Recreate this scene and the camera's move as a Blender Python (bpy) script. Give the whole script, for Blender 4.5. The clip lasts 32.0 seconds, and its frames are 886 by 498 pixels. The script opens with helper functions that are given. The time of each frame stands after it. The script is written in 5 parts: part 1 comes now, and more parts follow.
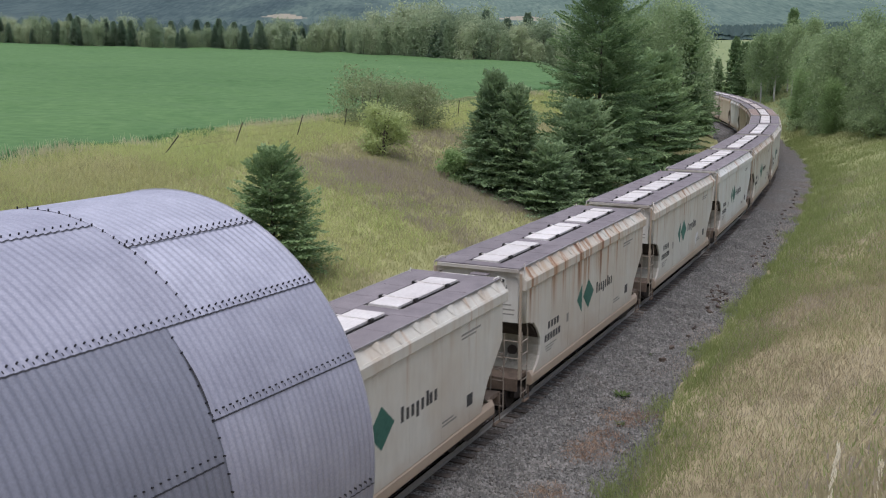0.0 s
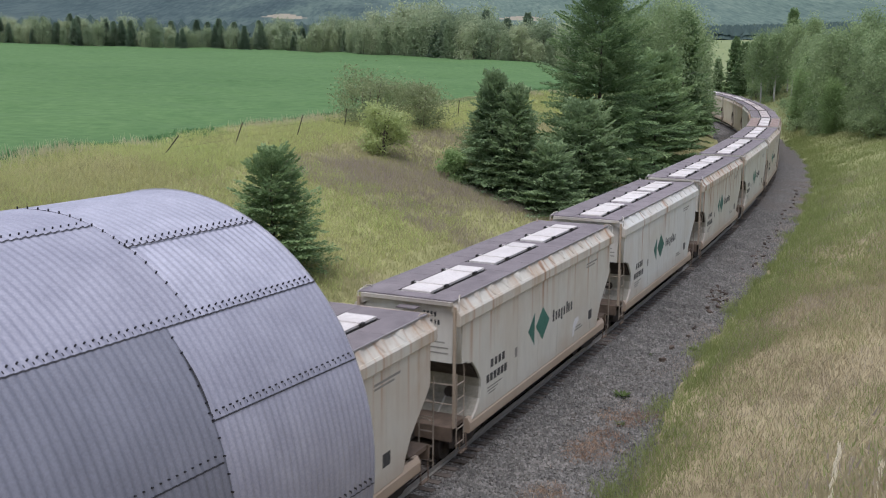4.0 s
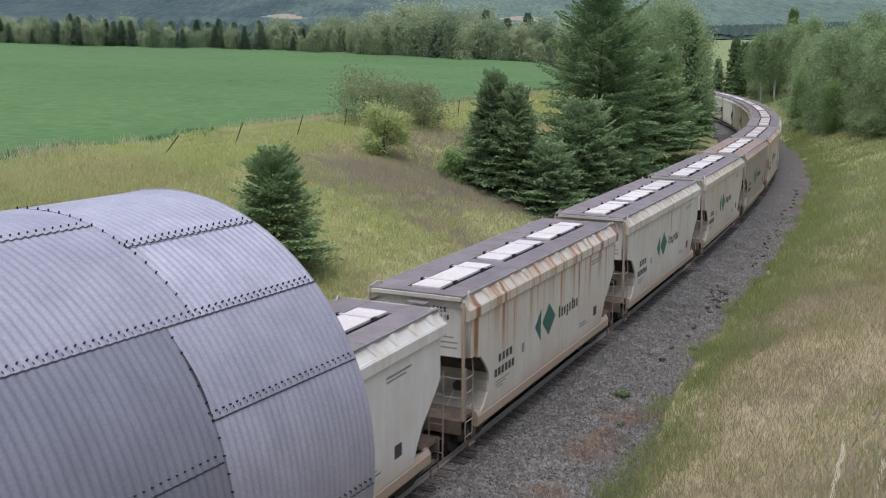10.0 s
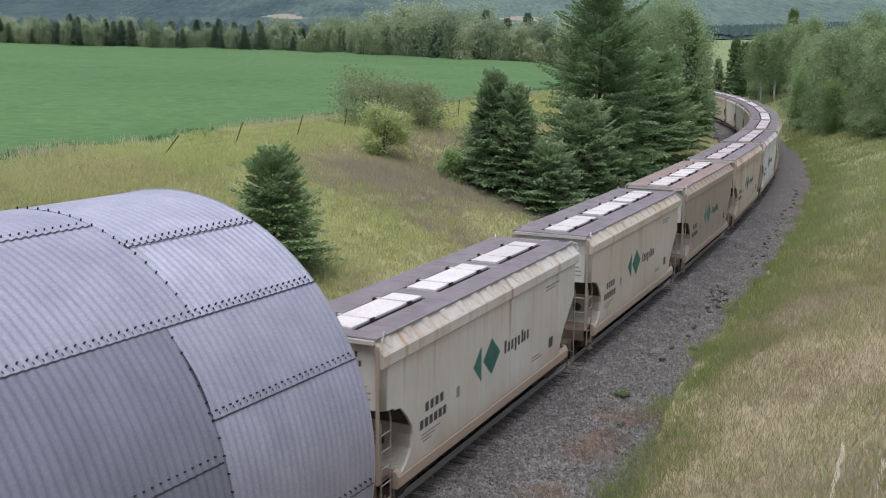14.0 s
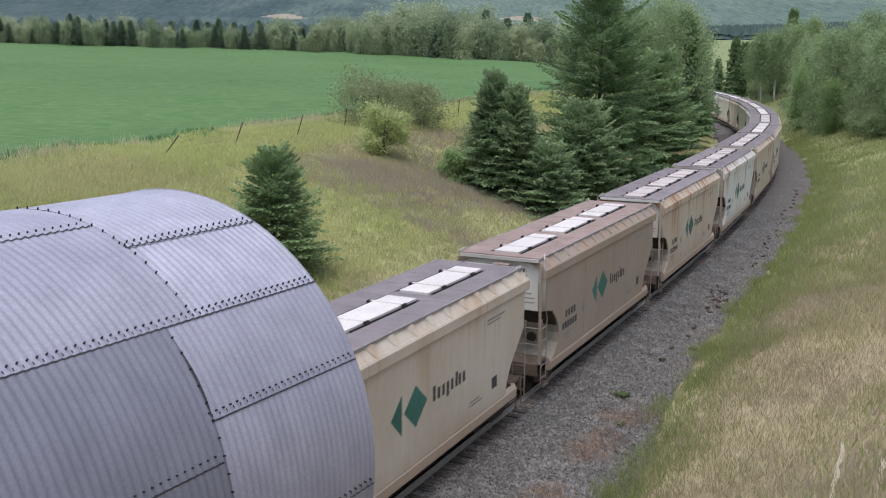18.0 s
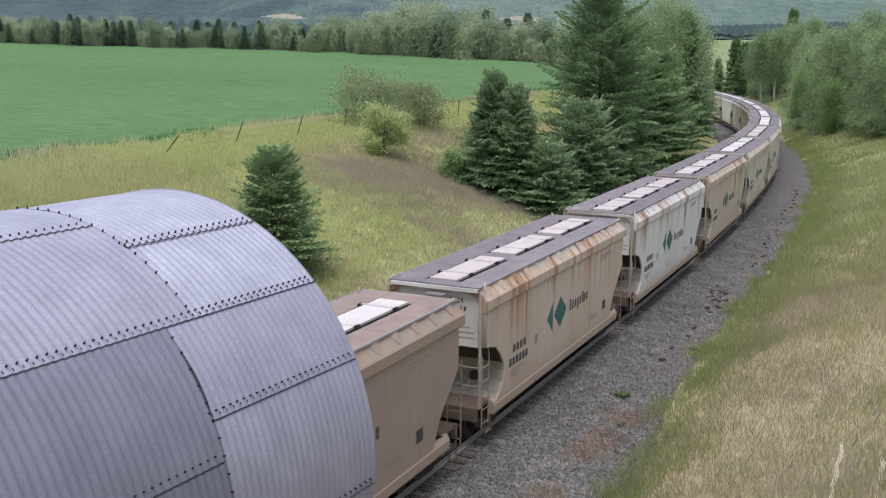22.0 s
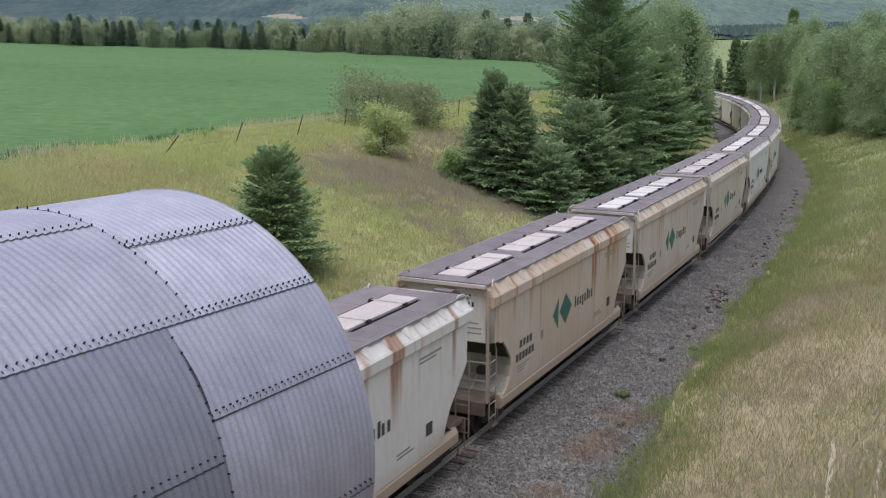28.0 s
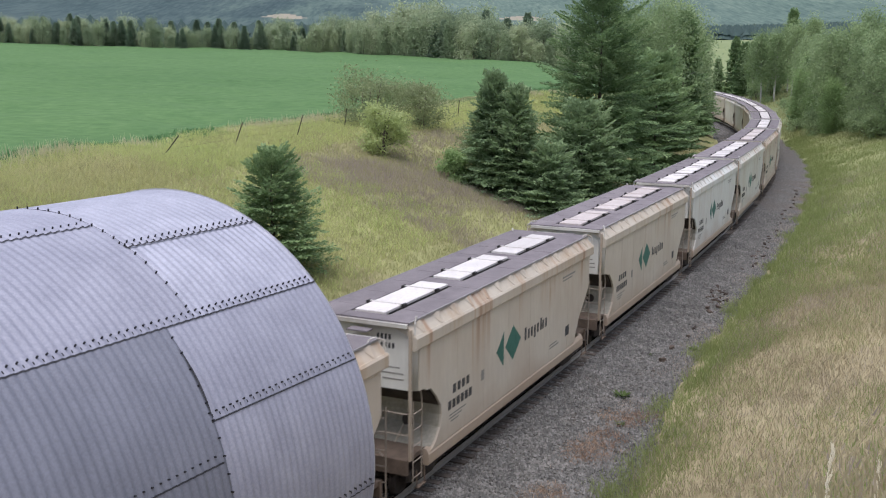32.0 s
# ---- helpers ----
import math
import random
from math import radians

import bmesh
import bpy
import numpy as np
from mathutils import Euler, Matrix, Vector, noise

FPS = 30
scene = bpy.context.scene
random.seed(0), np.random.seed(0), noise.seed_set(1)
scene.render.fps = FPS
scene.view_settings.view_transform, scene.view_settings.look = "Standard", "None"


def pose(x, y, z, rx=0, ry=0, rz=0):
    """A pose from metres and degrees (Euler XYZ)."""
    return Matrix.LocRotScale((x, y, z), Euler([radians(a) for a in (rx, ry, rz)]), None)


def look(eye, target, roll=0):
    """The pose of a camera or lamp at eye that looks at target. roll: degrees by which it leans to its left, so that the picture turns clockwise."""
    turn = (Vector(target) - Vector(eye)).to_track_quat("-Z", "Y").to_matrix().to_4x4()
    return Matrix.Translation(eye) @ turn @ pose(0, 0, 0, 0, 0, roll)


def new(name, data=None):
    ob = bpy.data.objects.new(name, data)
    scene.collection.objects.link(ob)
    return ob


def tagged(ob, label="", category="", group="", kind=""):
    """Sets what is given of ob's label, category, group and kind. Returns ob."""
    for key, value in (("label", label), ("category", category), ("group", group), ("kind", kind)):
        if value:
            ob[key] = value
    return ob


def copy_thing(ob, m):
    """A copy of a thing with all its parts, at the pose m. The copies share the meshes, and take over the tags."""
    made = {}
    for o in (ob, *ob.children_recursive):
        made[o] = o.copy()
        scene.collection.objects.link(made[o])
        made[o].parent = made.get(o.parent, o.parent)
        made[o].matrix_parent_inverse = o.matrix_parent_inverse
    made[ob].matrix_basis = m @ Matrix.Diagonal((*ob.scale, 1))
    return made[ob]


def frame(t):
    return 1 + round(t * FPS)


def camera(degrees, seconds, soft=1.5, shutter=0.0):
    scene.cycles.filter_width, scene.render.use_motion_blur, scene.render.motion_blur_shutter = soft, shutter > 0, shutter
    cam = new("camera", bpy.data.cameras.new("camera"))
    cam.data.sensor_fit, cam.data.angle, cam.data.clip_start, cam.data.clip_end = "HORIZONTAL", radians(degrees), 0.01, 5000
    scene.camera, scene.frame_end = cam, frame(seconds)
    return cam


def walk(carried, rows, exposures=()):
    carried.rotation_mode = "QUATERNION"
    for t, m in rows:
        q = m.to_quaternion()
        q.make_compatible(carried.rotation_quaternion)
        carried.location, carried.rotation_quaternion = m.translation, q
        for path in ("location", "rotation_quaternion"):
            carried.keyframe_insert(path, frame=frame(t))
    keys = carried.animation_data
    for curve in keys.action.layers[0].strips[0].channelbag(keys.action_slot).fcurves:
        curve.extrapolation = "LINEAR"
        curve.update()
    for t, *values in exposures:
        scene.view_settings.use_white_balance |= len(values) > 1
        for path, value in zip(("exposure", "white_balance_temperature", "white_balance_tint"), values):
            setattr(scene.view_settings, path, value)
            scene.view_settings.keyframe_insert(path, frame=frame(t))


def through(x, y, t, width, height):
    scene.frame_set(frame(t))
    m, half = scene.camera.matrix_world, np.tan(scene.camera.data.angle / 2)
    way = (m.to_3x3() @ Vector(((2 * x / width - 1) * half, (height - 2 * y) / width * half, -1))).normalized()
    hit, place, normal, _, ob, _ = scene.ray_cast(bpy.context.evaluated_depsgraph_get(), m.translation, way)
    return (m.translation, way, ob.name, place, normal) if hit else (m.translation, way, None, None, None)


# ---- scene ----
cam = camera(45.817, 32.0, soft=1.1, shutter=0.5)
EYE_Z = 11.078
CAM_POSE = pose(0, 0, EYE_Z, 90 - 10.486, 0, 0) @ pose(0, 0, 0, 0, 0, 0.47)
walk(cam, [(0, CAM_POSE), (32, CAM_POSE)], exposures=[(0, 0.20, 6100, 16), (2, 0.25, 6100, 16), (5, 0.23, 6100, 16), (7, 0.20, 6100, 16), (9, 0.23, 6100, 16), (13, 0.28, 6100, 16), (18, 0.34, 6100, 16), (20, 0.42, 6100, 16), (22, 0.44, 6100, 16), (25, 0.38, 6100, 16), (28, 0.25, 6100, 16), (30, 0.37, 6100, 16), (32, 0.43, 6100, 16)])

# ---------------------------------------------------------------- light
SUN_EL, SUN_AZ = 72.0, 200.0
world = bpy.data.worlds.new("overcast_sky")
scene.world = world
world.use_nodes = True
wn = world.node_tree.nodes
sky = wn.new("ShaderNodeTexSky")
sky.sky_type = "NISHITA"
sky.sun_disc = False
sky.sun_elevation, sky.sun_rotation = radians(SUN_EL), radians(SUN_AZ)
sky.dust_density, sky.air_density = 3.0, 1.0
grey = wn.new("ShaderNodeMix")
grey.data_type = "RGBA"
grey.inputs[0].default_value = 0.55
grey.inputs[7].default_value = (6.0, 6.2, 6.6, 1)
world.node_tree.links.new(sky.outputs[0], grey.inputs[6])
world.node_tree.links.new(grey.outputs[2], wn["Background"].inputs[0])
wn["Background"].inputs[1].default_value = 0.118
sun_data = bpy.data.lights.new("sun", "SUN")
sun_data.energy, sun_data.angle, sun_data.color = 2.3, radians(50), (1.0, 0.97, 0.92)
sun = new("sun", sun_data)
sa, se = radians(SUN_AZ), radians(SUN_EL)
sun.matrix_world = look((0, 0, 0), (-math.sin(sa) * math.cos(se), -math.cos(sa) * math.cos(se), -math.sin(se)))
sun.location = (0, 0, 60)

# ---------------------------------------------------------------- track line
KNOT_S = [-40, -30, -8, 2, 10, 30, 50, 70, 85, 100, 115, 130, 150, 180, 230, 260]
KNOT_K = [0, .0028, .0028, -.0008, -.0008, .0009, .0016, .0015, .0030, .0034, .0026, .0021, .0021, .0025, .0025, 0]
DS = 0.5
SG = np.arange(-210, 420 + DS, DS)
_k = np.interp(SG, KNOT_S, KNOT_K)
_i0 = int(210 / DS)
TH = np.concatenate([[0], np.cumsum((_k[1:] + _k[:-1]) / 2 * DS)])
TH = TH - TH[_i0] + 1.1393
CX = np.concatenate([[0], np.cumsum((np.cos(TH)[1:] + np.cos(TH)[:-1]) / 2 * DS)])
CY = np.concatenate([[0], np.cumsum((np.sin(TH)[1:] + np.sin(TH)[:-1]) / 2 * DS)])
CX = CX - CX[_i0] - 5.0644
CY = CY - CY[_i0] + 18.9897
SPEED, ACCEL, PITCH, FIRST = 5.1831, 0.0004, 15.857, 77.569


def on_track(s, off=0.0):
    """World x, y and heading at distance s along the track, off metres to its right."""
    x, y, h = np.interp(s, SG, CX), np.interp(s, SG, CY), np.interp(s, SG, TH)
    return x + np.sin(h) * off, y - np.cos(h) * off, h


def track_coords(x, y):
    """Distance along the track and offset to its right, for arrays of points."""
    x, y = np.atleast_1d(np.asarray(x, float)), np.atleast_1d(np.asarray(y, float))
    s, off = np.empty_like(x), np.empty_like(x)
    px, py, ph, ps = CX[::4], CY[::4], TH[::4], SG[::4]
    for a in range(0, len(x), 4000):
        b = slice(a, a + 4000)
        dx, dy = x[b, None] - px, y[b, None] - py
        i = np.argmin(dx * dx + dy * dy, axis=1)
        r = np.arange(len(i))
        ex, ey = dx[r, i], dy[r, i]
        s[b] = ps[i] + ex * np.cos(ph[i]) + ey * np.sin(ph[i])
        off[b] = ex * np.sin(ph[i]) - ey * np.cos(ph[i])
    return s, off


def smooth(a, b, x):
    t = np.clip((x - a) / (b - a), 0, 1)
    return t * t * (3 - 2 * t)


def lumps(x, y, size, seed=0.0):
    """Cheap smooth unevenness from crossed waves, about -1 to 1."""
    x, y = x / size + seed, y / size + seed * 1.7
    return (np.sin(x * 1.3 + 1.1 * np.sin(y * 0.9)) + np.sin(y * 1.7 + 1.3 * np.sin(x * 0.7 + 2)) + 0.6 * np.sin(2.3 * x + 1.9 * y + 0.5)) / 2.6


CLEARINGS = [(-8.5, 1.15, 1690, 1755), (4.1, 1.2, 1655, 1720), (21.0, 3.4, 1500, 1560), (-6.0, 0.5, 1600, 1650), (15.5, 1.6, 1440, 1490)]


def in_clearing(x, y):
    az, r = np.degrees(np.arctan2(x, y)), np.hypot(x, y)
    out = np.zeros(len(az), bool)
    rag = 12 * lumps(x, y, 22, 7)
    for a, w, r0, r1 in CLEARINGS:
        t = np.clip(1 - ((az - a) / w) ** 2, 0, 1) ** 0.6
        out |= (np.abs(az - a) < w) & (r + rag > r0 + 0.3 * (r1 - r0) * (1 - t)) & (r + rag < r0 + (r1 - r0) * t)
    return out


FENCE_A, FENCE_U = (-24.5, 58.0), (0.3625, 0.932)


def fence_coords(x, y):
    dx, dy = x - FENCE_A[0], y - FENCE_A[1]
    return -dx * FENCE_U[1] + dy * FENCE_U[0], dx * FENCE_U[0] + dy * FENCE_U[1]


def field_edge(v):
    """Where the crop begins, in metres across from the fence line, v metres along it."""
    return np.interp(v, [0, 34, 46, 97, 200], [0.3, 0.4, -3.4, -5.2, -6.0])


def ground_z(x, y):
    """Height of the ground at world points (arrays)."""
    x, y = np.atleast_1d(np.asarray(x, float)), np.atleast_1d(np.asarray(y, float))
    s, off = track_coords(x, y)
    e, v = fence_coords(x, y)
    r = np.hypot(x, y)
    plateau = 5.0 + 0.0266 * np.clip(e, -6, 420) + 0.0167 * np.clip(v, -10, 330) + 0.35 * lumps(x, y, 14) * smooth(-30, 30, e)
    left_t = np.clip((-off - 4.6) / 24.0, 0, 1)
    shape = 0.45 * left_t + 0.55 * left_t * left_t * (3 - 2 * left_t)
    left = -0.6 + (plateau + 0.6) * shape + 0.25 * lumps(x, y, 4.5, 3) * smooth(0, 0.3, left_t)
    steep = 0.33 + 1.2 * smooth(12, -14, s)
    top = 9.45 - 2.0 * smooth(30, 120, s)
    rise = steep * np.maximum(off - 5.0 - 0.9 * smooth(26, 10, s), 0) / (top + 0.6)
    right = -0.6 + (top + 0.6) * rise / (1 + rise ** 8) ** 0.125 + 0.18 * lumps(x, y, 3.2, 7) * smooth(5, 8, off) * smooth(3, 12, r)
    z = np.where(off < 0, left, right)
    edge = 4.6 + 1.3 * smooth(26, 10, s) * (off > 0)
    inner = smooth(edge + 0.3, edge - 0.4, np.abs(off) + 0.25 * lumps(x, y, 0.8, 6))
    z = z * (1 - inner) + (-1.1) * inner
    far = smooth(380, 620, r)
    hill = 12 + 0.026 * (r - 400) + np.maximum(r - 1500, 0) * (0.11 + 0.02 * lumps(x, y, 420)) + 5 * lumps(x, y, 160)
    return z * (1 - far) + hill * far


BED_OFF = [-4.9, -3.6, -1.6, -0.8, 0.95, 1.6, 1.95, 3.3, 4.75, 5.6, 6.6]
BED_Z = [-1.12, -.62, -.23, -.205, -.205, -.225, -.245, -.55, -.66, -.70, -.95]


def surface_z(x, y):
    """The ground, or the ballast bed where that lies higher."""
    s, off = track_coords(x, y)
    return np.maximum(ground_z(x, y), np.interp(off, BED_OFF, BED_Z, left=-9, right=-9))


def ground_at(x, y):
    return float(ground_z([x], [y])[0])


# ---------------------------------------------------------------- mesh building
class Shape:
    """Vertices and faces of one part."""

    def __init__(self):
        self.v, self.f = [], []

    def add(self, verts, faces):
        n = len(self.v)
        self.v.extend(verts)
        self.f.extend([tuple(i + n for i in f) for f in faces])
        return self

    def box(self, x0, x1, y0, y1, z0, z1, c=0.0):
        """A box, its long edges chamfered by c."""
        if c <= 0:
            return self.add([(x, y, z) for x in (x0, x1) for y in (y0, y1) for z in (z0, z1)],
                            [(0, 1, 3, 2), (4, 6, 7, 5), (0, 4, 5, 1), (2, 3, 7, 6), (0, 2, 6, 4), (1, 5, 7, 3)])
        ring = [(y0 + c, z0), (y1 - c, z0), (y1, z0 + c), (y1, z1 - c), (y1 - c, z1), (y0 + c, z1), (y0, z1 - c), (y0, z0 + c)]
        return self.prism_x(ring, x0, x1)

    def prism_x(self, ring, x0, x1):
        n = len(ring)
        vs = [(x0, a, b) for a, b in ring] + [(x1, a, b) for a, b in ring]
        fs = [(i, (i + 1) % n, n + (i + 1) % n, n + i) for i in range(n)]
        return self.add(vs, fs + [tuple(range(n - 1, -1, -1)), tuple(range(n, 2 * n))])

    def prism_y(self, ring, y0, y1):
        n = len(ring)
        vs = [(a, y0, b) for a, b in ring] + [(a, y1, b) for a, b in ring]
        fs = [(i, n + i, n + (i + 1) % n, (i + 1) % n) for i in range(n)]
        return self.add(vs, fs + [tuple(range(n)), tuple(range(2 * n - 1, n - 1, -1))])

    def tube(self, pts, r, n=6, r1=None):
        """A round bar along points, tapering from r to r1."""
        pts = [Vector(p) for p in pts]
        r1 = r if r1 is None else r1
        base = len(self.v)
        for i, p in enumerate(pts):
            d = (pts[min(i + 1, len(pts) - 1)] - pts[max(i - 1, 0)]).normalized()
            a = d.orthogonal().normalized() if i == 0 else (a - d * a.dot(d)).normalized()
            b = d.cross(a)
            rr = r + (r1 - r) * i / max(1, len(pts) - 1)
            for j in range(n):
                g = 2 * math.pi * j / n
                self.v.append(tuple(p + (a * math.cos(g) + b * math.sin(g)) * rr))
        for i in range(len(pts) - 1):
            for j in range(n):
                q = base + i * n
                self.f.append((q + j, q + (j + 1) % n, q + n + (j + 1) % n, q + n + j))
        self.f.append(tuple(base + j for j in range(n - 1, -1, -1)))
        self.f.append(tuple(base + (len(pts) - 1) * n + j for j in range(n)))
        return self

    def mesh(self, name, material=None, shade=False):
        me = bpy.data.meshes.new(name)
        me.from_pydata(self.v, [], self.f)
        if material:
            me.materials.append(material)
        if shade:
            me.polygons.foreach_set("use_smooth", [True] * len(me.polygons))
        me.update()
        return me


def part(name, shape, material, parent=None, label="", shade=False):
    """Links a shape (or a ready mesh) as one mesh object under a thing or a part."""
    me = shape if isinstance(shape, bpy.types.Mesh) else shape.mesh(name, material, shade)
    ob = new(name, me)
    ob.parent = parent
    return tagged(ob, label)


def sheet(name, grid, material, shade=True):
    """A mesh over a numpy grid of points, rows x columns x 3."""
    n, m = grid.shape[:2]
    me = bpy.data.meshes.new(name)
    i = np.arange(n * m).reshape(n, m)
    f = np.stack([i[:-1, :-1], i[:-1, 1:], i[1:, 1:], i[1:, :-1]], -1).reshape(-1, 4)
    me.from_pydata(grid.reshape(-1, 3).tolist(), [], f.tolist())
    if material:
        me.materials.append(material)
    me.polygons.foreach_set("use_smooth", [shade] * len(me.polygons))
    me.update()
    return me


def soup(name, verts, size, material, shade=False):
    """A mesh of separate faces of `size` corners each, from a numpy array of corners."""
    n = len(verts) // size
    me = bpy.data.meshes.new(name)
    me.vertices.add(n * size)
    me.vertices.foreach_set("co", np.asarray(verts, np.float32).ravel())
    me.loops.add(n * size)
    me.loops.foreach_set("vertex_index", np.arange(n * size, dtype=np.int32))
    me.polygons.add(n)
    me.polygons.foreach_set("loop_start", np.arange(0, n * size, size, dtype=np.int32))
    me.materials.append(material)
    me.update(calc_edges=True)
    if shade:
        me.polygons.foreach_set("use_smooth", [True] * n)
    return me


# ---------------------------------------------------------------- materials
def base(name, rough=0.8, metal=0.0, spec=0.3):
    m = bpy.data.materials.new(name)
    m.use_nodes = True
    b = m.node_tree.nodes["Principled BSDF"]
    b.inputs["Roughness"].default_value, b.inputs["Metallic"].default_value = rough, metal
    b.inputs["Specular IOR Level"].default_value = spec
    return m, m.node_tree, b


def node(nt, kind, **values):
    n = nt.nodes.new(kind)
    for key, val in values.items():
        n.inputs[key].default_value = val
    return n


def coords(nt, space="Object", scale=(1, 1, 1), shift=None):
    t = nt.nodes.new("ShaderNodeTexCoord")
    mp = nt.nodes.new("ShaderNodeMapping")
    mp.inputs["Scale"].default_value = scale
    nt.links.new(t.outputs[space], mp.inputs["Vector"])
    if shift is not None:
        nt.links.new(shift, mp.inputs["Location"])
    return mp.outputs[0]


def fractal(nt, vec, scale, detail=4.0, rough=0.6):
    n = node(nt, "ShaderNodeTexNoise", Scale=scale, Detail=detail, Roughness=rough)
    nt.links.new(vec, n.inputs["Vector"])
    return n.outputs["Fac"]


def ramp(nt, fac, stops):
    r = nt.nodes.new("ShaderNodeValToRGB")
    el = r.color_ramp.elements
    while len(el) < len(stops):
        el.new(0.5)
    for e, (p, c) in zip(el, stops):
        e.position, e.color = p, (*c, 1) if len(c) == 3 else c
    nt.links.new(fac, r.inputs[0])
    return r.outputs[0]


def blend(nt, fac, a, b, kind="MIX"):
    m = nt.nodes.new("ShaderNodeMix")
    m.data_type, m.blend_type = "RGBA", kind
    for sock, val in ((m.inputs[0], fac), (m.inputs[6], a), (m.inputs[7], b)):
        if isinstance(val, bpy.types.NodeSocket):
            nt.links.new(val, sock)
        else:
            sock.default_value = val if isinstance(val, float) else (*val, 1)
    return m.outputs[2]


def maths(nt, op, a, b):
    m = nt.nodes.new("ShaderNodeMath")
    m.operation = op
    for sock, val in ((m.inputs[0], a), (m.inputs[1], b)):
        if isinstance(val, bpy.types.NodeSocket):
            nt.links.new(val, sock)
        else:
            sock.default_value = val
    return m.outputs[0]


def bumped(nt, b, fac, strength=0.3, distance=0.02):
    n = node(nt, "ShaderNodeBump", Strength=strength, Distance=distance)
    nt.links.new(fac, n.inputs["Height"])
    nt.links.new(n.outputs[0], b.inputs["Normal"])


def plain(name, dark, light, scale=6.0, rough=0.8, metal=0.0, bump=0.2, spec=0.3, fine=60.0, spread=0.0):
    """A surface of two tones at two scales with fine relief; spread: variation from object to object."""
    m, nt, b = base(name, rough, metal, spec)
    vec = coords(nt)
    big, small = fractal(nt, vec, scale), fractal(nt, vec, fine, 3.0)
    col = blend(nt, ramp(nt, big, [(0.3, (0, 0, 0)), (0.7, (1, 1, 1))]), dark, light)
    col = blend(nt, 0.35, col, ramp(nt, small, [(0.3, tuple(0.6 * c for c in dark)), (0.7, light)]))
    if spread:
        info = nt.nodes.new("ShaderNodeObjectInfo")
        hsv = node(nt, "ShaderNodeHueSaturation")
        nt.links.new(maths(nt, "ADD", maths(nt, "MULTIPLY", info.outputs["Random"], 2 * spread), 1 - spread), hsv.inputs["Value"])
        nt.links.new(col, hsv.inputs["Color"])
        col = hsv.outputs[0]
    nt.links.new(col, b.inputs["Base Color"])
    bumped(nt, b, small, bump, 0.01)
    return m


def leafy(name, tones, rough=0.75, scale=0.35, spread=0.12, through=0.25, speck=0.45):
    """Foliage or grass: a tone for each blade or leaf, patches at a larger scale, and some light through it."""
    m, nt, b = base(name, rough, 0, 0.2)
    geo = nt.nodes.new("ShaderNodeNewGeometry")
    info = nt.nodes.new("ShaderNodeObjectInfo")
    mapping = nt.nodes.new("ShaderNodeMapping")
    nt.links.new(geo.outputs["Position"], mapping.inputs[0])
    patch = maths(nt, "ADD", maths(nt, "MULTIPLY", fractal(nt, mapping.outputs[0], scale, 4.0), 0.62), maths(nt, "MULTIPLY", fractal(nt, mapping.outputs[0], scale * 0.27, 2.0), 0.42))
    f = maths(nt, "ADD", maths(nt, "MULTIPLY", geo.outputs["Random Per Island"], speck), maths(nt, "MULTIPLY", patch, 1.1))
    f = maths(nt, "SUBTRACT", f, 0.045 + 0.5 * speck)
    f = maths(nt, "ADD", f, maths(nt, "MULTIPLY", maths(nt, "SUBTRACT", info.outputs["Random"], 0.5), spread * 2))
    n = len(tones)
    col = ramp(nt, f, [(0.12 + 0.76 * i / max(1, n - 1), t) for i, t in enumerate(tones)])
    nt.links.new(col, b.inputs["Base Color"])
    if through:
        tr = nt.nodes.new("ShaderNodeBsdfTranslucent")
        nt.links.new(col, tr.inputs[0])
        mx = nt.nodes.new("ShaderNodeMixShader")
        mx.inputs[0].default_value = through
        nt.links.new(b.outputs[0], mx.inputs[1])
        nt.links.new(tr.outputs[0], mx.inputs[2])
        nt.links.new(mx.outputs[0], nt.nodes["Material Output"].inputs[0])
    return m


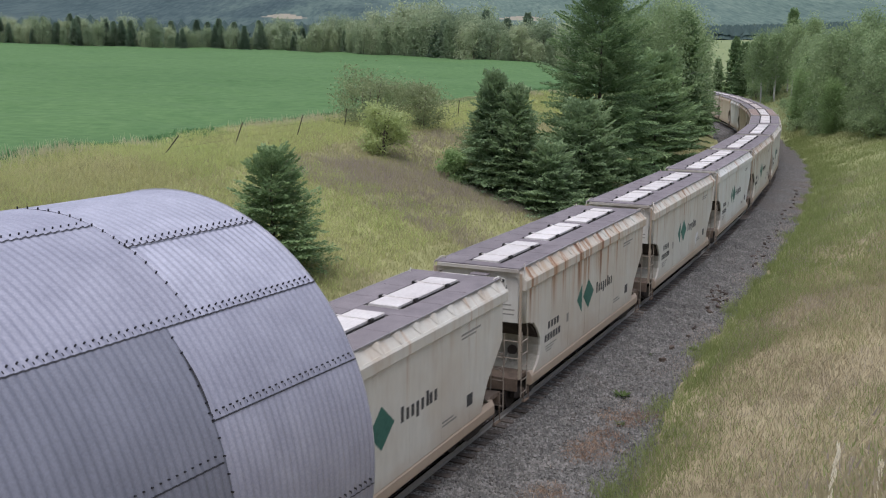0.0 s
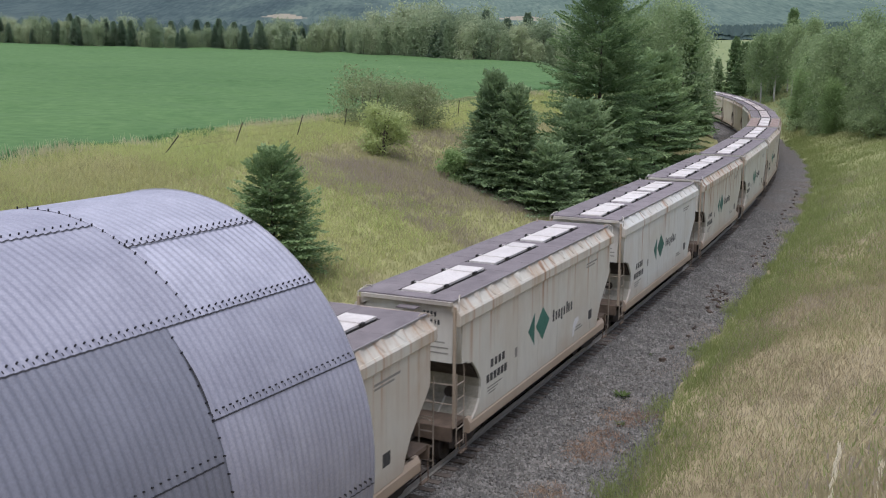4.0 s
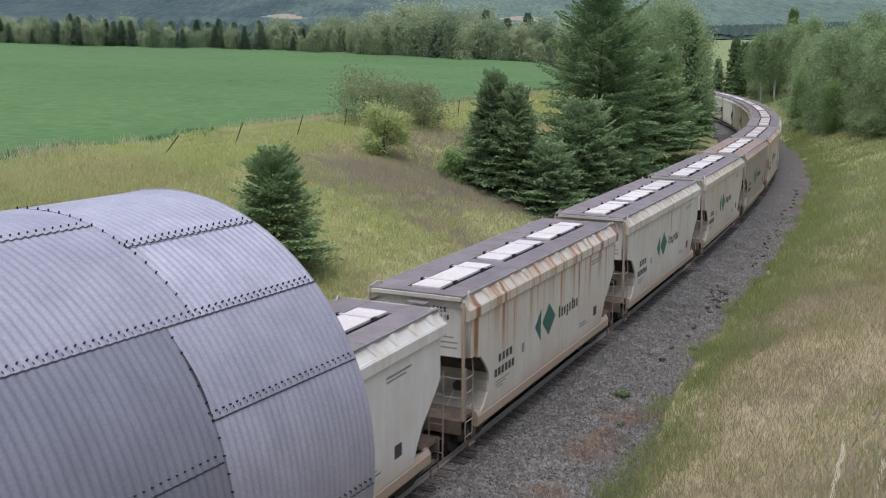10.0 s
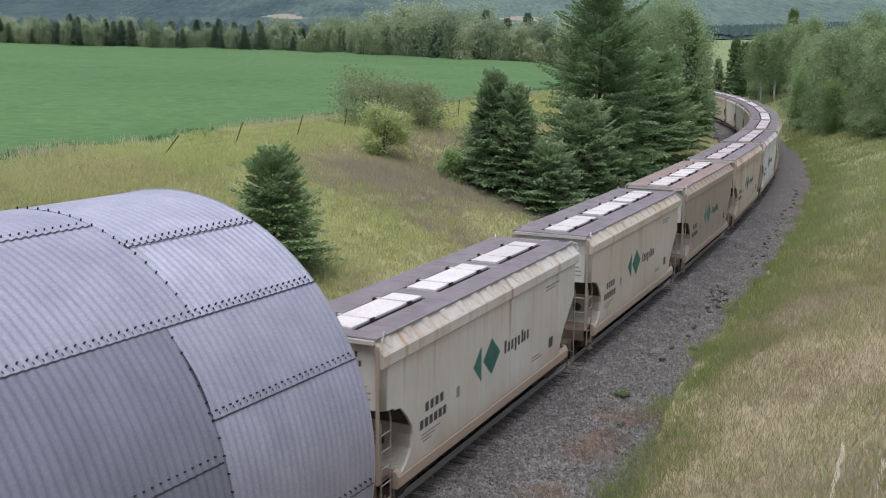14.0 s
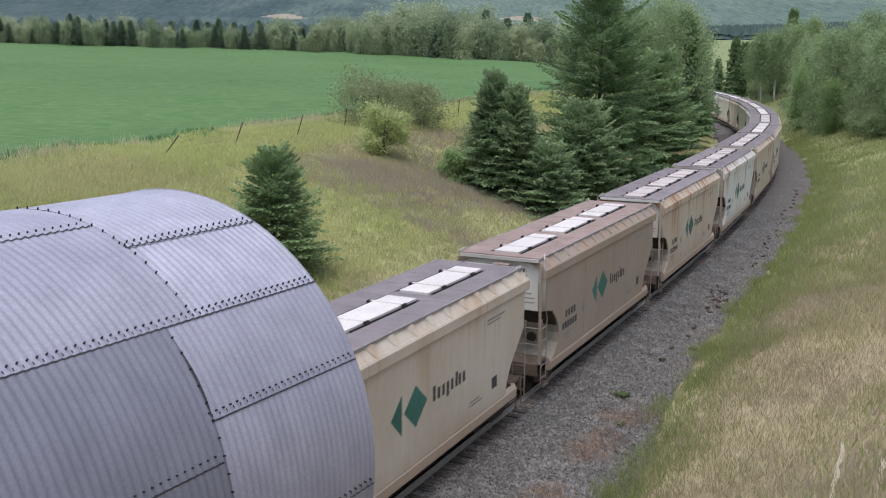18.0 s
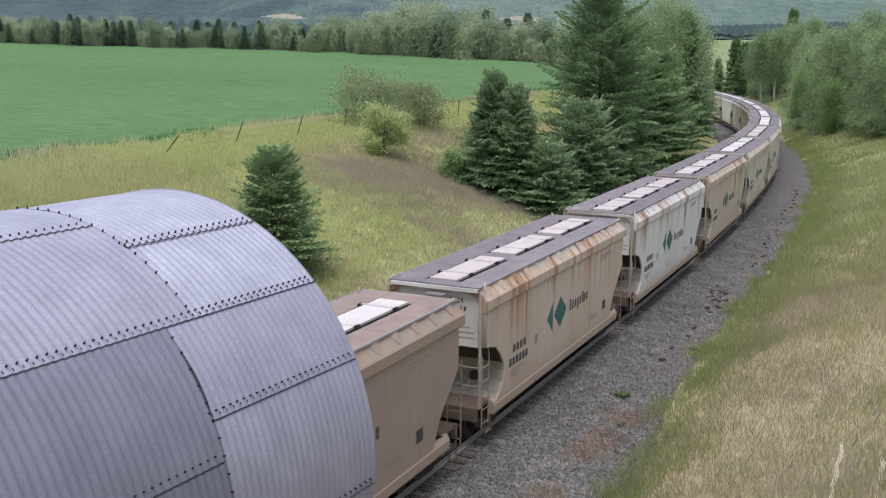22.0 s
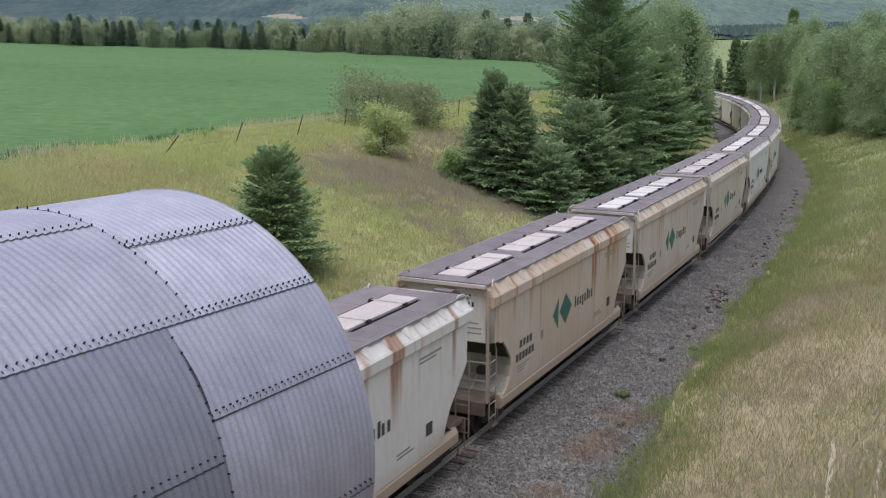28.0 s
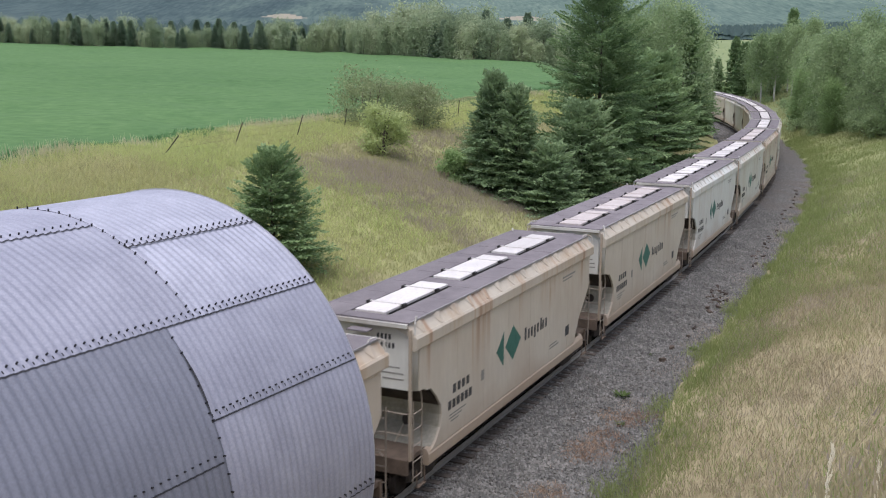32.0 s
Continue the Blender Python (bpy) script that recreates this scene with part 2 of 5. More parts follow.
def car_paint(name, clean, dirt, rust_amount, grime):
    """Weathered hopper paint: dust, tan stains under the roof edge, and rust that runs down; the object's colour gives each car its own."""
    m, nt, b = base(name, 0.55, 0, 0.35)
    info = nt.nodes.new("ShaderNodeObjectInfo")
    comb = nt.nodes.new("ShaderNodeCombineXYZ")
    lot = nt.nodes.new("ShaderNodeSeparateColor")
    nt.links.new(info.outputs["Color"], lot.inputs[0])
    nt.links.new(maths(nt, "MULTIPLY", lot.outputs[0], 37.0), comb.inputs[0])
    nt.links.new(maths(nt, "MULTIPLY", lot.outputs[1], 11.0), comb.inputs[2])
    level = lot.outputs[2]
    streak = fractal(nt, coords(nt, "Object", (0.55, 0.1, 0.10), comb.outputs[0]), 1.0, 4.0, 0.6)
    blot = fractal(nt, coords(nt, "Object", (0.28, 0.1, 0.35), comb.outputs[0]), 1.0, 4.0, 0.6)
    fine = fractal(nt, coords(nt, "Object", (6, 6, 1.2), comb.outputs[0]), 1.0, 6.0, 0.7)
    col = blend(nt, ramp(nt, fine, [(0.35, (0, 0, 0)), (0.75, (1, 1, 1))]), clean, tuple(0.86 * c for c in clean))
    dusty = ramp(nt, maths(nt, "ADD", maths(nt, "MULTIPLY", streak, 0.45), maths(nt, "MULTIPLY", blot, 0.75)), [(0.60 - 0.2 * grime, (0, 0, 0)), (0.9, (1, 1, 1))])
    col = blend(nt, maths(nt, "MULTIPLY", dusty, 0.85), col, dirt)
    tc = nt.nodes.new("ShaderNodeTexCoord")
    xyz = nt.nodes.new("ShaderNodeSeparateXYZ")
    nt.links.new(tc.outputs["Object"], xyz.inputs[0])
    # tan drips of uneven length that start at the roof edge
    run = fractal(nt, coords(nt, "Object", (0.8, 0.02, 0.015), comb.outputs[0]), 1.0, 3.0, 0.7)
    reach = maths(nt, "SUBTRACT", 4.65, maths(nt, "MULTIPLY", ramp(nt, run, [(0.42, (0, 0, 0)), (0.74, (1, 1, 1))]), 3.2))
    drip = maths(nt, "MULTIPLY", ramp(nt, maths(nt, "MULTIPLY", maths(nt, "SUBTRACT", xyz.outputs[2], reach), 0.45), [(0.02, (0, 0, 0)), (0.6, (1, 1, 1))]), ramp(nt, maths(nt, "ADD", maths(nt, "MULTIPLY", blot, 0.6), maths(nt, "MULTIPLY", fine, 0.4)), [(0.40, (0.1, 0.1, 0.1)), (0.62, (1, 1, 1))]))
    col = blend(nt, maths(nt, "MULTIPLY", drip, min(0.9, 0.45 + 0.4 * grime)), col, (0.37, 0.252, 0.152))
    # dark soot where the walkway drains over the upper roof slope
    soot = maths(nt, "MULTIPLY", ramp(nt, maths(nt, "MULTIPLY", maths(nt, "SUBTRACT", xyz.outputs[2], 4.36), 3.0), [(0.1, (0, 0, 0)), (0.75, (1, 1, 1))]), ramp(nt, fractal(nt, coords(nt, "Object", (1.4, 0.3, 0.3), comb.outputs[0]), 1.0, 3.0), [(0.40, (0, 0, 0)), (0.65, (1, 1, 1))]))
    col = blend(nt, maths(nt, "MULTIPLY", soot, 0.7), col, (0.17, 0.15, 0.135))
    # a few rust runs, their number set by the car's own level
    thin = maths(nt, "ADD", fractal(nt, coords(nt, "Object", (1.9, 0.02, 0.03), comb.outputs[0]), 1.0, 2.5, 0.62), maths(nt, "MULTIPLY", maths(nt, "SUBTRACT", level, 0.5), 0.11))
    core = ramp(nt, thin, [(0.575, (0, 0, 0)), (0.66, (1, 1, 1))])
    fade = ramp(nt, maths(nt, "MULTIPLY", maths(nt, "SUBTRACT", xyz.outputs[2], maths(nt, "ADD", 0.2, maths(nt, "MULTIPLY", run, 4.6))), 0.5), [(0.0, (0.06, 0.06, 0.06)), (0.65, (1, 1, 1))])
    rusty = maths(nt, "MULTIPLY", maths(nt, "MULTIPLY", core, fade), rust_amount)
    col = blend(nt, rusty, col, blend(nt, ramp(nt, thin, [(0.6, (0, 0, 0)), (0.72, (1, 1, 1))]), (0.36, 0.20, 0.10), (0.19, 0.085, 0.042)))
    # road dust along the bottom of the side
    dust = maths(nt, "MULTIPLY", ramp(nt, maths(nt, "ADD", maths(nt, "MULTIPLY", maths(nt, "SUBTRACT", 1.75, xyz.outputs[2]), 0.9), maths(nt, "MULTIPLY", maths(nt, "SUBTRACT", blot, 0.5), 1.6)), [(0.1, (0, 0, 0)), (0.9, (1, 1, 1))]), 0.55)
    col = blend(nt, dust, col, (0.36, 0.27, 0.195))
    nt.links.new(col, b.inputs["Base Color"])
    bumped(nt, b, fine, 0.08, 0.01)
    return m


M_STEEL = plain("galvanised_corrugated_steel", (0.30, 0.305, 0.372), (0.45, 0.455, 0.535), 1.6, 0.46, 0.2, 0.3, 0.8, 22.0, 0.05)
# darker copy of the steel, painting side shade onto the low front plates
M_STEEL_MID = plain("darkened_galvanised_steel", (0.245, 0.25, 0.31), (0.35, 0.355, 0.425), 1.3, 0.56, 0.1, 0.3, 0.5, 24.0, 0.05)
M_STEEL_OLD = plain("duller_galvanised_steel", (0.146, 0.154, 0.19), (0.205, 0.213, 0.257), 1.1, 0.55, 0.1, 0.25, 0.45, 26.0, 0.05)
M_STEEL_END = plain("cut_steel_edge", (0.42, 0.43, 0.45), (0.56, 0.56, 0.58), 8, 0.45, 0.4, 0.1)
M_BOLT = plain("black_weathered_bolt", (0.015, 0.015, 0.018), (0.04, 0.04, 0.045), 30, 0.6, 0.5, 0.1)
M_SEAM = plain("dark_lap_joint_and_gap_shade", (0.02, 0.02, 0.025), (0.07, 0.07, 0.08), 20, 0.8, 0, 0.2)
M_TIE = plain("creosoted_wood_sleeper", (0.0554, 0.0462, 0.0387), (0.148, 0.125, 0.106), 4, 0.9, 0, 0.5, 0.2, 40, 0.35)
M_RAIL = plain("rusty_rail_steel", (0.223, 0.21, 0.187), (0.315, 0.298, 0.269), 12, 0.6, 0.2, 0.2)
M_RAILTOP = plain("polished_rail_head", (0.328, 0.328, 0.336), (0.451, 0.451, 0.459), 12, 0.25, 1.0, 0.05)
M_BOARD = plain("weathered_grating_walkway", (0.143, 0.127, 0.135), (0.238, 0.213, 0.221), 1.4, 0.85, 0, 0.4, 0.2, 45, 0.12)
M_EDGE = plain("worn_grey_walkway_edge", (0.21, 0.20, 0.205), (0.33, 0.315, 0.315), 3, 0.6, 0.2, 0.2, 0.3, 30, 0.15)
M_BOARD_RUST = plain("rust_brown_walkway", (0.203, 0.154, 0.135), (0.332, 0.258, 0.227), 1.4, 0.85, 0, 0.4, 0.2, 45)
M_HATCH = plain("white_hatch_cover", (0.51, 0.468, 0.445), (0.685, 0.655, 0.63), 0.8, 0.5, 0, 0.1, 0.35, 14, 0.08)
M_HATCH_PINK = plain("dusty_pink_hatch_cover", (0.43, 0.365, 0.345), (0.58, 0.525, 0.50), 0.8, 0.55, 0, 0.1, 0.35, 14, 0.06)
M_UNDER = plain("grimy_underframe_and_shade", (0.0287, 0.023, 0.0197), (0.082, 0.0656, 0.0574), 3, 0.85, 0, 0.3)
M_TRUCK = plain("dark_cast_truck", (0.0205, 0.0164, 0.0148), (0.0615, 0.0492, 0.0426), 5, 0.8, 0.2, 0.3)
M_DARK = plain("black_hinge_steel", (0.0164, 0.0164, 0.0164), (0.0492, 0.0451, 0.041), 12, 0.7, 0.3, 0.2)
M_GREEN = plain("faded_green_emblem", (0.0287, 0.115, 0.0902), (0.0492, 0.156, 0.123), 1.5, 0.6, 0, 0.05, 0.3, 12, 0.15)
M_INK = plain("black_stencil_paint", (0.03, 0.03, 0.033), (0.075, 0.075, 0.075), 6, 0.7, 0, 0.05)
M_FAINT = plain("grey_faded_stencil", (0.205, 0.197, 0.18), (0.295, 0.287, 0.262), 6, 0.7, 0, 0.05)
M_PLATFORM = plain("rusty_brown_platform", (0.095, 0.071, 0.053), (0.20, 0.148, 0.11), 3, 0.85, 0, 0.3)
M_NOSE = plain("grimy_olive_paint", (0.25, 0.235, 0.19), (0.37, 0.35, 0.295), 1.5, 0.7, 0, 0.1, 0.3, 12)
M_TAG = plain("white_notice_square", (0.615, 0.615, 0.615), (0.697, 0.697, 0.697), 6, 0.6, 0, 0.05)
PAINTS = [car_paint("weathered_cream_paint", (0.56, 0.552, 0.495), (0.43, 0.37, 0.29), 0.8, 0.40),
          car_paint("white_paint", (0.61, 0.615, 0.58), (0.48, 0.43, 0.36), 0.85, 0.10),
          car_paint("white_paint_with_rust_streaks", (0.56, 0.552, 0.495), (0.42, 0.35, 0.265), 0.95, 0.85),
          car_paint("dusty_beige_paint", (0.52, 0.475, 0.395), (0.385, 0.32, 0.245), 0.65, 0.5),
          car_paint("tan_stained_white_paint", (0.52, 0.485, 0.415), (0.385, 0.265, 0.16), 0.95, 1.3),
          car_paint("brown_grey_paint", (0.32, 0.265, 0.213), (0.24, 0.193, 0.153), 0.35, 0.6)]
PAINT_END = car_paint("paler_end_paint", (0.60, 0.597, 0.555), (0.45, 0.40, 0.33), 0.5, 0.15)
PAINT_SILL = car_paint("dusty_sill_paint", (0.39, 0.33, 0.26), (0.29, 0.225, 0.165), 0.5, 0.6)
M_LADDER = plain("dusty_ladder_steel", (0.23, 0.19, 0.15), (0.36, 0.31, 0.255), 5, 0.8, 0, 0.2)
M_BARK = plain("grey_brown_bark", (0.07, 0.055, 0.045), (0.17, 0.145, 0.12), 6, 0.95, 0, 0.8)
M_PALE_BARK = plain("pale_aspen_bark", (0.30, 0.29, 0.26), (0.55, 0.54, 0.50), 3, 0.85, 0, 0.3)
M_FIR = leafy("dark_fir_needles", [(0.085, 0.145, 0.072), (0.175, 0.265, 0.122), (0.35, 0.46, 0.225)], 0.7, 0.5, 0.1, 0.4, 0.28)
M_BLUEFIR = leafy("blue_green_spruce_needles", [(0.135, 0.205, 0.11), (0.25, 0.345, 0.18), (0.42, 0.52, 0.29)], 0.7, 0.5, 0.1, 0.45, 0.24)
M_LEAF = leafy("summer_leaves", [(0.165, 0.26, 0.10), (0.27, 0.385, 0.16), (0.375, 0.48, 0.22)], 0.6, 0.4, 0.15, 0.5, 0.15)
M_LEAF_GREY = leafy("grey_green_leaves", [(0.18, 0.255, 0.125), (0.28, 0.37, 0.185), (0.38, 0.47, 0.25)], 0.65, 0.4, 0.15, 0.5, 0.14)
M_SHRUB = leafy("olive_shrub_leaves", [(0.15, 0.185, 0.095), (0.24, 0.285, 0.145), (0.34, 0.39, 0.205)], 0.7, 0.6, 0.1, 0.45, 0.18)
M_LEAF_LIME = leafy("yellow_green_leaves", [(0.24, 0.30, 0.115), (0.39, 0.46, 0.19), (0.54, 0.59, 0.28)], 0.6, 0.6, 0.1, 0.45, 0.2)
# tree line leaves in lifted, low-contrast tones that stand in for haze
M_FARLEAF = leafy("hazed_distant_tree_leaves", [(0.225, 0.295, 0.18), (0.335, 0.405, 0.25), (0.46, 0.51, 0.32)], 0.8, 0.05, 0.3, 0.45, 0.12)
# hill tree tones carry the blue of distance haze, the second set paler
M_HILLTREE = leafy("hazed_hillside_forest_needles", [(0.075, 0.12, 0.115), (0.105, 0.16, 0.15), (0.14, 0.20, 0.185)], 0.85, 0.006, 0.0, 0.5, 0.15)
M_HILLPALE = leafy("hazed_hillside_forest_leaves", [(0.09, 0.135, 0.118), (0.135, 0.19, 0.158), (0.19, 0.245, 0.195)], 0.85, 0.006, 0.0, 0.5, 0.15)
# tree line needles flattened in tone for the same haze
M_FARFIR = leafy("hazed_distant_fir_needles", [(0.12, 0.185, 0.13), (0.20, 0.275, 0.185), (0.30, 0.375, 0.25)], 0.75, 0.05, 0.2, 0.45, 0.12)
M_GRASS = leafy("dry_bank_grass", [(0.30, 0.26, 0.20), (0.35, 0.33, 0.19), (0.41, 0.41, 0.20), (0.56, 0.51, 0.31)], 0.75, 0.13, 0.0, 0.45, 0.2)
M_GRASS_R = leafy("pale_dry_slope_grass", [(0.225, 0.245, 0.11), (0.305, 0.265, 0.17), (0.365, 0.31, 0.21), (0.405, 0.36, 0.21), (0.48, 0.44, 0.27)], 0.75, 0.28, 0.0, 0.45, 0.12)
M_GRASS_LUSH = leafy("lush_yellow_green_grass", [(0.35, 0.42, 0.15), (0.45, 0.52, 0.195), (0.57, 0.60, 0.265), (0.72, 0.69, 0.41)], 0.75, 0.13, 0.0, 0.5, 0.2)
M_GRASS_TAN = leafy("ripe_yellow_grass", [(0.36, 0.385, 0.165), (0.49, 0.49, 0.235), (0.62, 0.58, 0.33)], 0.75, 0.16, 0.0, 0.5, 0.2)
M_GRASS_BANK = leafy("olive_bank_grass", [(0.23, 0.25, 0.12), (0.31, 0.33, 0.15), (0.39, 0.395, 0.195), (0.50, 0.46, 0.28)], 0.75, 0.2, 0.0, 0.45, 0.2)
M_DEADWEED = leafy("dead_purple_brown_weeds", [(0.31, 0.255, 0.225), (0.39, 0.335, 0.28), (0.48, 0.425, 0.32)], 0.8, 0.4, 0.0, 0.45, 0.2)
M_LITTER = leafy("red_brown_dead_litter", [(0.148, 0.0972, 0.072), (0.283, 0.194, 0.143), (0.445, 0.35, 0.248)], 0.85, 0.8, 0.0, 0.2)
M_SEED = leafy("tan_seed_heads", [(0.44, 0.43, 0.26), (0.66, 0.62, 0.40)], 0.8, 0.5, 0.0, 0.5)
M_STONE = leafy("loose_ballast_stone", [(0.0865, 0.0834, 0.0786), (0.151, 0.147, 0.137), (0.269, 0.258, 0.239)], 0.9, 1.5, 0.0, 0.0)
M_GRASS_G = leafy("green_ditch_grass", [(0.19, 0.235, 0.085), (0.26, 0.31, 0.115), (0.34, 0.375, 0.165)], 0.7, 0.3, 0.0, 0.45, 0.2)
M_CROP = leafy("green_crop_leaves", [(0.0744, 0.177, 0.0698), (0.102, 0.223, 0.0884), (0.14, 0.27, 0.112)], 0.7, 0.08, 0.0, 0.4)
M_STALK = plain("dry_straw_stalk", (0.78, 0.72, 0.55), (0.88, 0.83, 0.68), 20, 0.8, 0, 0.2)
M_WEED = leafy("broad_weed_leaves", [(0.04, 0.072, 0.018), (0.09, 0.12, 0.036)], 0.7, 1.0, 0.0, 0.2)
M_POST = plain("rusty_fence_steel", (0.04, 0.035, 0.03), (0.09, 0.075, 0.06), 10, 0.8, 0.3, 0.2)
M_DEBRIS = plain("rotten_brown_timber", (0.0425, 0.034, 0.0272), (0.111, 0.085, 0.068), 6, 0.95, 0, 0.6, 0.2, 30, 0.3)


def soil(name, tones, scale, fine, bump, broad=0.75, close=0.3):
    m, nt, b = base(name, 0.95, 0, 0.15)
    geo = nt.nodes.new("ShaderNodeNewGeometry")
    mp = nt.nodes.new("ShaderNodeMapping")
    nt.links.new(geo.outputs["Position"], mp.inputs[0])
    big, small = fractal(nt, mp.outputs[0], scale, 5.0, 0.65), fractal(nt, mp.outputs[0], fine, 4.0, 0.7)
    n = len(tones)
    f = maths(nt, "ADD", maths(nt, "MULTIPLY", big, broad), maths(nt, "MULTIPLY", small, close))
    nt.links.new(ramp(nt, f, [(0.3 + 0.45 * i / max(1, n - 1), t) for i, t in enumerate(tones)]), b.inputs["Base Color"])
    bumped(nt, b, small, bump, 0.15)
    return m


def gravel(name):
    """Crushed stone: a tone for each stone, shade painted dark into the gaps between them, brown stains, relief."""
    m, nt, b = base(name, 0.95, 0, 0.2)
    geo = nt.nodes.new("ShaderNodeNewGeometry")
    mp = nt.nodes.new("ShaderNodeMapping")
    nt.links.new(geo.outputs["Position"], mp.inputs[0])
    vor = node(nt, "ShaderNodeTexVoronoi", Scale=13.0)
    nt.links.new(mp.outputs[0], vor.inputs["Vector"])
    sep = nt.nodes.new("ShaderNodeSeparateColor")
    nt.links.new(vor.outputs["Color"], sep.inputs[0])
    col = ramp(nt, sep.outputs[0], [(0.0, (0.0845, 0.0815, 0.0767)), (0.5, (0.139, 0.135, 0.126)), (1.0, (0.245, 0.235, 0.218))])
    # shade between the stones, painted as near-black cell borders
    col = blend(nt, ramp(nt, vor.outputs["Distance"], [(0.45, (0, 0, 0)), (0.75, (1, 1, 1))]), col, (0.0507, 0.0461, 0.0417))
    stain = ramp(nt, fractal(nt, mp.outputs[0], 0.45, 4.0), [(0.45, (0, 0, 0)), (0.72, (0.6, 0.6, 0.6))])
    nt.links.new(blend(nt, stain, col, (0.102, 0.0798, 0.0625)), b.inputs["Base Color"])
    inv = maths(nt, "SUBTRACT", 1.0, vor.outputs["Distance"])
    bumped(nt, b, inv, 1.0, 0.05)
    return m


M_BALLAST = gravel("crushed_stone_ballast")
# stubble tones dimmed to carry the haze over the far clearings
G_STUBBLE = soil("pale_hazed_stubble_field", [(0.235, 0.215, 0.165), (0.30, 0.272, 0.21)], 0.02, 0.2, 0.2)
G_BANK = soil("grassy_bank_soil", [(0.234, 0.2, 0.161), (0.267, 0.245, 0.128), (0.301, 0.306, 0.134), (0.401, 0.367, 0.212)], 0.12, 2.5, 0.8)
G_SLOPE = soil("dry_slope_soil", [(0.22, 0.225, 0.095), (0.30, 0.258, 0.155), (0.35, 0.30, 0.185), (0.41, 0.36, 0.20)], 0.15, 3.0, 0.35)
G_FIELD = soil("green_crop_field", [(0.05, 0.108, 0.039), (0.083, 0.16, 0.058), (0.124, 0.21, 0.081)], 0.03, 0.75, 1.0, 0.32, 0.73)
G_FAR = soil("far_meadow", [(0.153, 0.194, 0.09), (0.198, 0.239, 0.113), (0.279, 0.279, 0.153)], 0.01, 0.2, 0.3)
G_BEND = soil("olive_bend_soil", [(0.17, 0.195, 0.085), (0.235, 0.25, 0.115), (0.31, 0.305, 0.155)], 0.12, 2.5, 0.8)


def hillside(name):
    """Distant forest: crowns as fine mottling, stands at a larger scale; bluish haze put into the tones, paler towards
    the east.
    """
    m, nt, b = base(name, 0.95, 0, 0.1)
    geo = nt.nodes.new("ShaderNodeNewGeometry")

    def noise(scale, size, detail):
        mp = nt.nodes.new("ShaderNodeMapping")
        mp.inputs["Scale"].default_value = scale
        nt.links.new(geo.outputs["Position"], mp.inputs[0])
        return fractal(nt, mp.outputs[0], size, detail, 0.65)

    crowns, stands = noise((1, 0.06, 1), 0.15, 4.0), noise((1, 0.3, 1), 0.008, 4.0)
    xyz = nt.nodes.new("ShaderNodeSeparateXYZ")
    nt.links.new(geo.outputs["Position"], xyz.inputs[0])
    east = maths(nt, "ADD", maths(nt, "MULTIPLY", xyz.outputs[0], 0.0011), maths(nt, "ADD", 0.25, stands))
    f = maths(nt, "ADD", maths(nt, "MULTIPLY", crowns, 0.7), maths(nt, "MULTIPLY", stands, 0.45))
    # haze in the colour: dark blue tones in the west, paler ones eastward
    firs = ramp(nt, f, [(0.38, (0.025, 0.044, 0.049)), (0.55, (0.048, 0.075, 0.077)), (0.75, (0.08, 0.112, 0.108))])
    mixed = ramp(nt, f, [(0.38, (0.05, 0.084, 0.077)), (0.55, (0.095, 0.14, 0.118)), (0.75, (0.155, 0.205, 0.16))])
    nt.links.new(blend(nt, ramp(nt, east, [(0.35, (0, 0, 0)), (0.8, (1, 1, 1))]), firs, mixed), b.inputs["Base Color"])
    return m


G_FOREST = hillside("hazed_wooded_hillside")

# ---------------------------------------------------------------- ground
def build_ground():
    fine = np.arange(-34, 34.01, 0.3)
    az = np.concatenate([np.arange(-180, -34, 4.0), fine, np.arange(36, 180.1, 4.0)])
    az[-1] = 180.0
    rad = np.concatenate([[0.02], np.geomspace(1.2, 140, 200), np.geomspace(143, 1440, 74), np.arange(1450, 1790, 9), np.geomspace(1800, 4600, 24)])
    a, r = np.meshgrid(np.radians(az), rad)
    x, y = r * np.sin(a) + 0.13, r * np.cos(a) - 0.6
    z = ground_z(x.ravel(), y.ravel()).reshape(x.shape)
    me = sheet("ground", np.stack([x, y, z], -1), None)
    for m in (G_BANK, G_SLOPE, G_FIELD, G_FAR, G_FOREST, G_STUBBLE, G_BEND):
        me.materials.append(m)
    xc, yc = (x[:-1, :-1] + x[1:, 1:]).ravel() / 2, (y[:-1, :-1] + y[1:, 1:]).ravel() / 2
    s, off = track_coords(xc, yc)
    e, v = fence_coords(xc, yc)
    rc = np.hypot(xc, yc)
    idx = np.where((off > 0) & (s + 8 * lumps(xc, yc, 5.0, 3) < 46), 1, 0)
    idx[(off > 0) & (idx == 0)] = 6
    idx[(off > 0) & (s > 150)] = 3
    idx[(e > field_edge(v) + 0.8 * lumps(xc, yc, 2.0)) & (off < 0) & (rc < 620)] = 2
    idx[(rc > 420) & (idx != 2)] = 3
    wood = rc > 820
    clear = in_clearing(xc, yc)
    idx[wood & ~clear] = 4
    idx[clear] = 5
    me.polygons.foreach_set("material_index", idx.astype(np.int32))
    tagged(new("ground", me), "grassy railway cutting with a green crop field and wooded hills", "ground", kind="structure")


build_ground()


# ---------------------------------------------------------------- railway track
def strip(name, s0, s1, step, profile, material, shade=False):
    """A sheet lofted along the track from a cross profile of (offset, height)."""
    s = np.arange(s0, s1 + step / 2, step)
    rows = []
    for off, z in profile:
        x, y, h = on_track(s, off)
        rows.append(np.stack([x, y, np.full_like(x, z)], -1))
    return sheet(name, np.stack(rows, 1), material, shade)


RAIL_SHIFT = 0.18


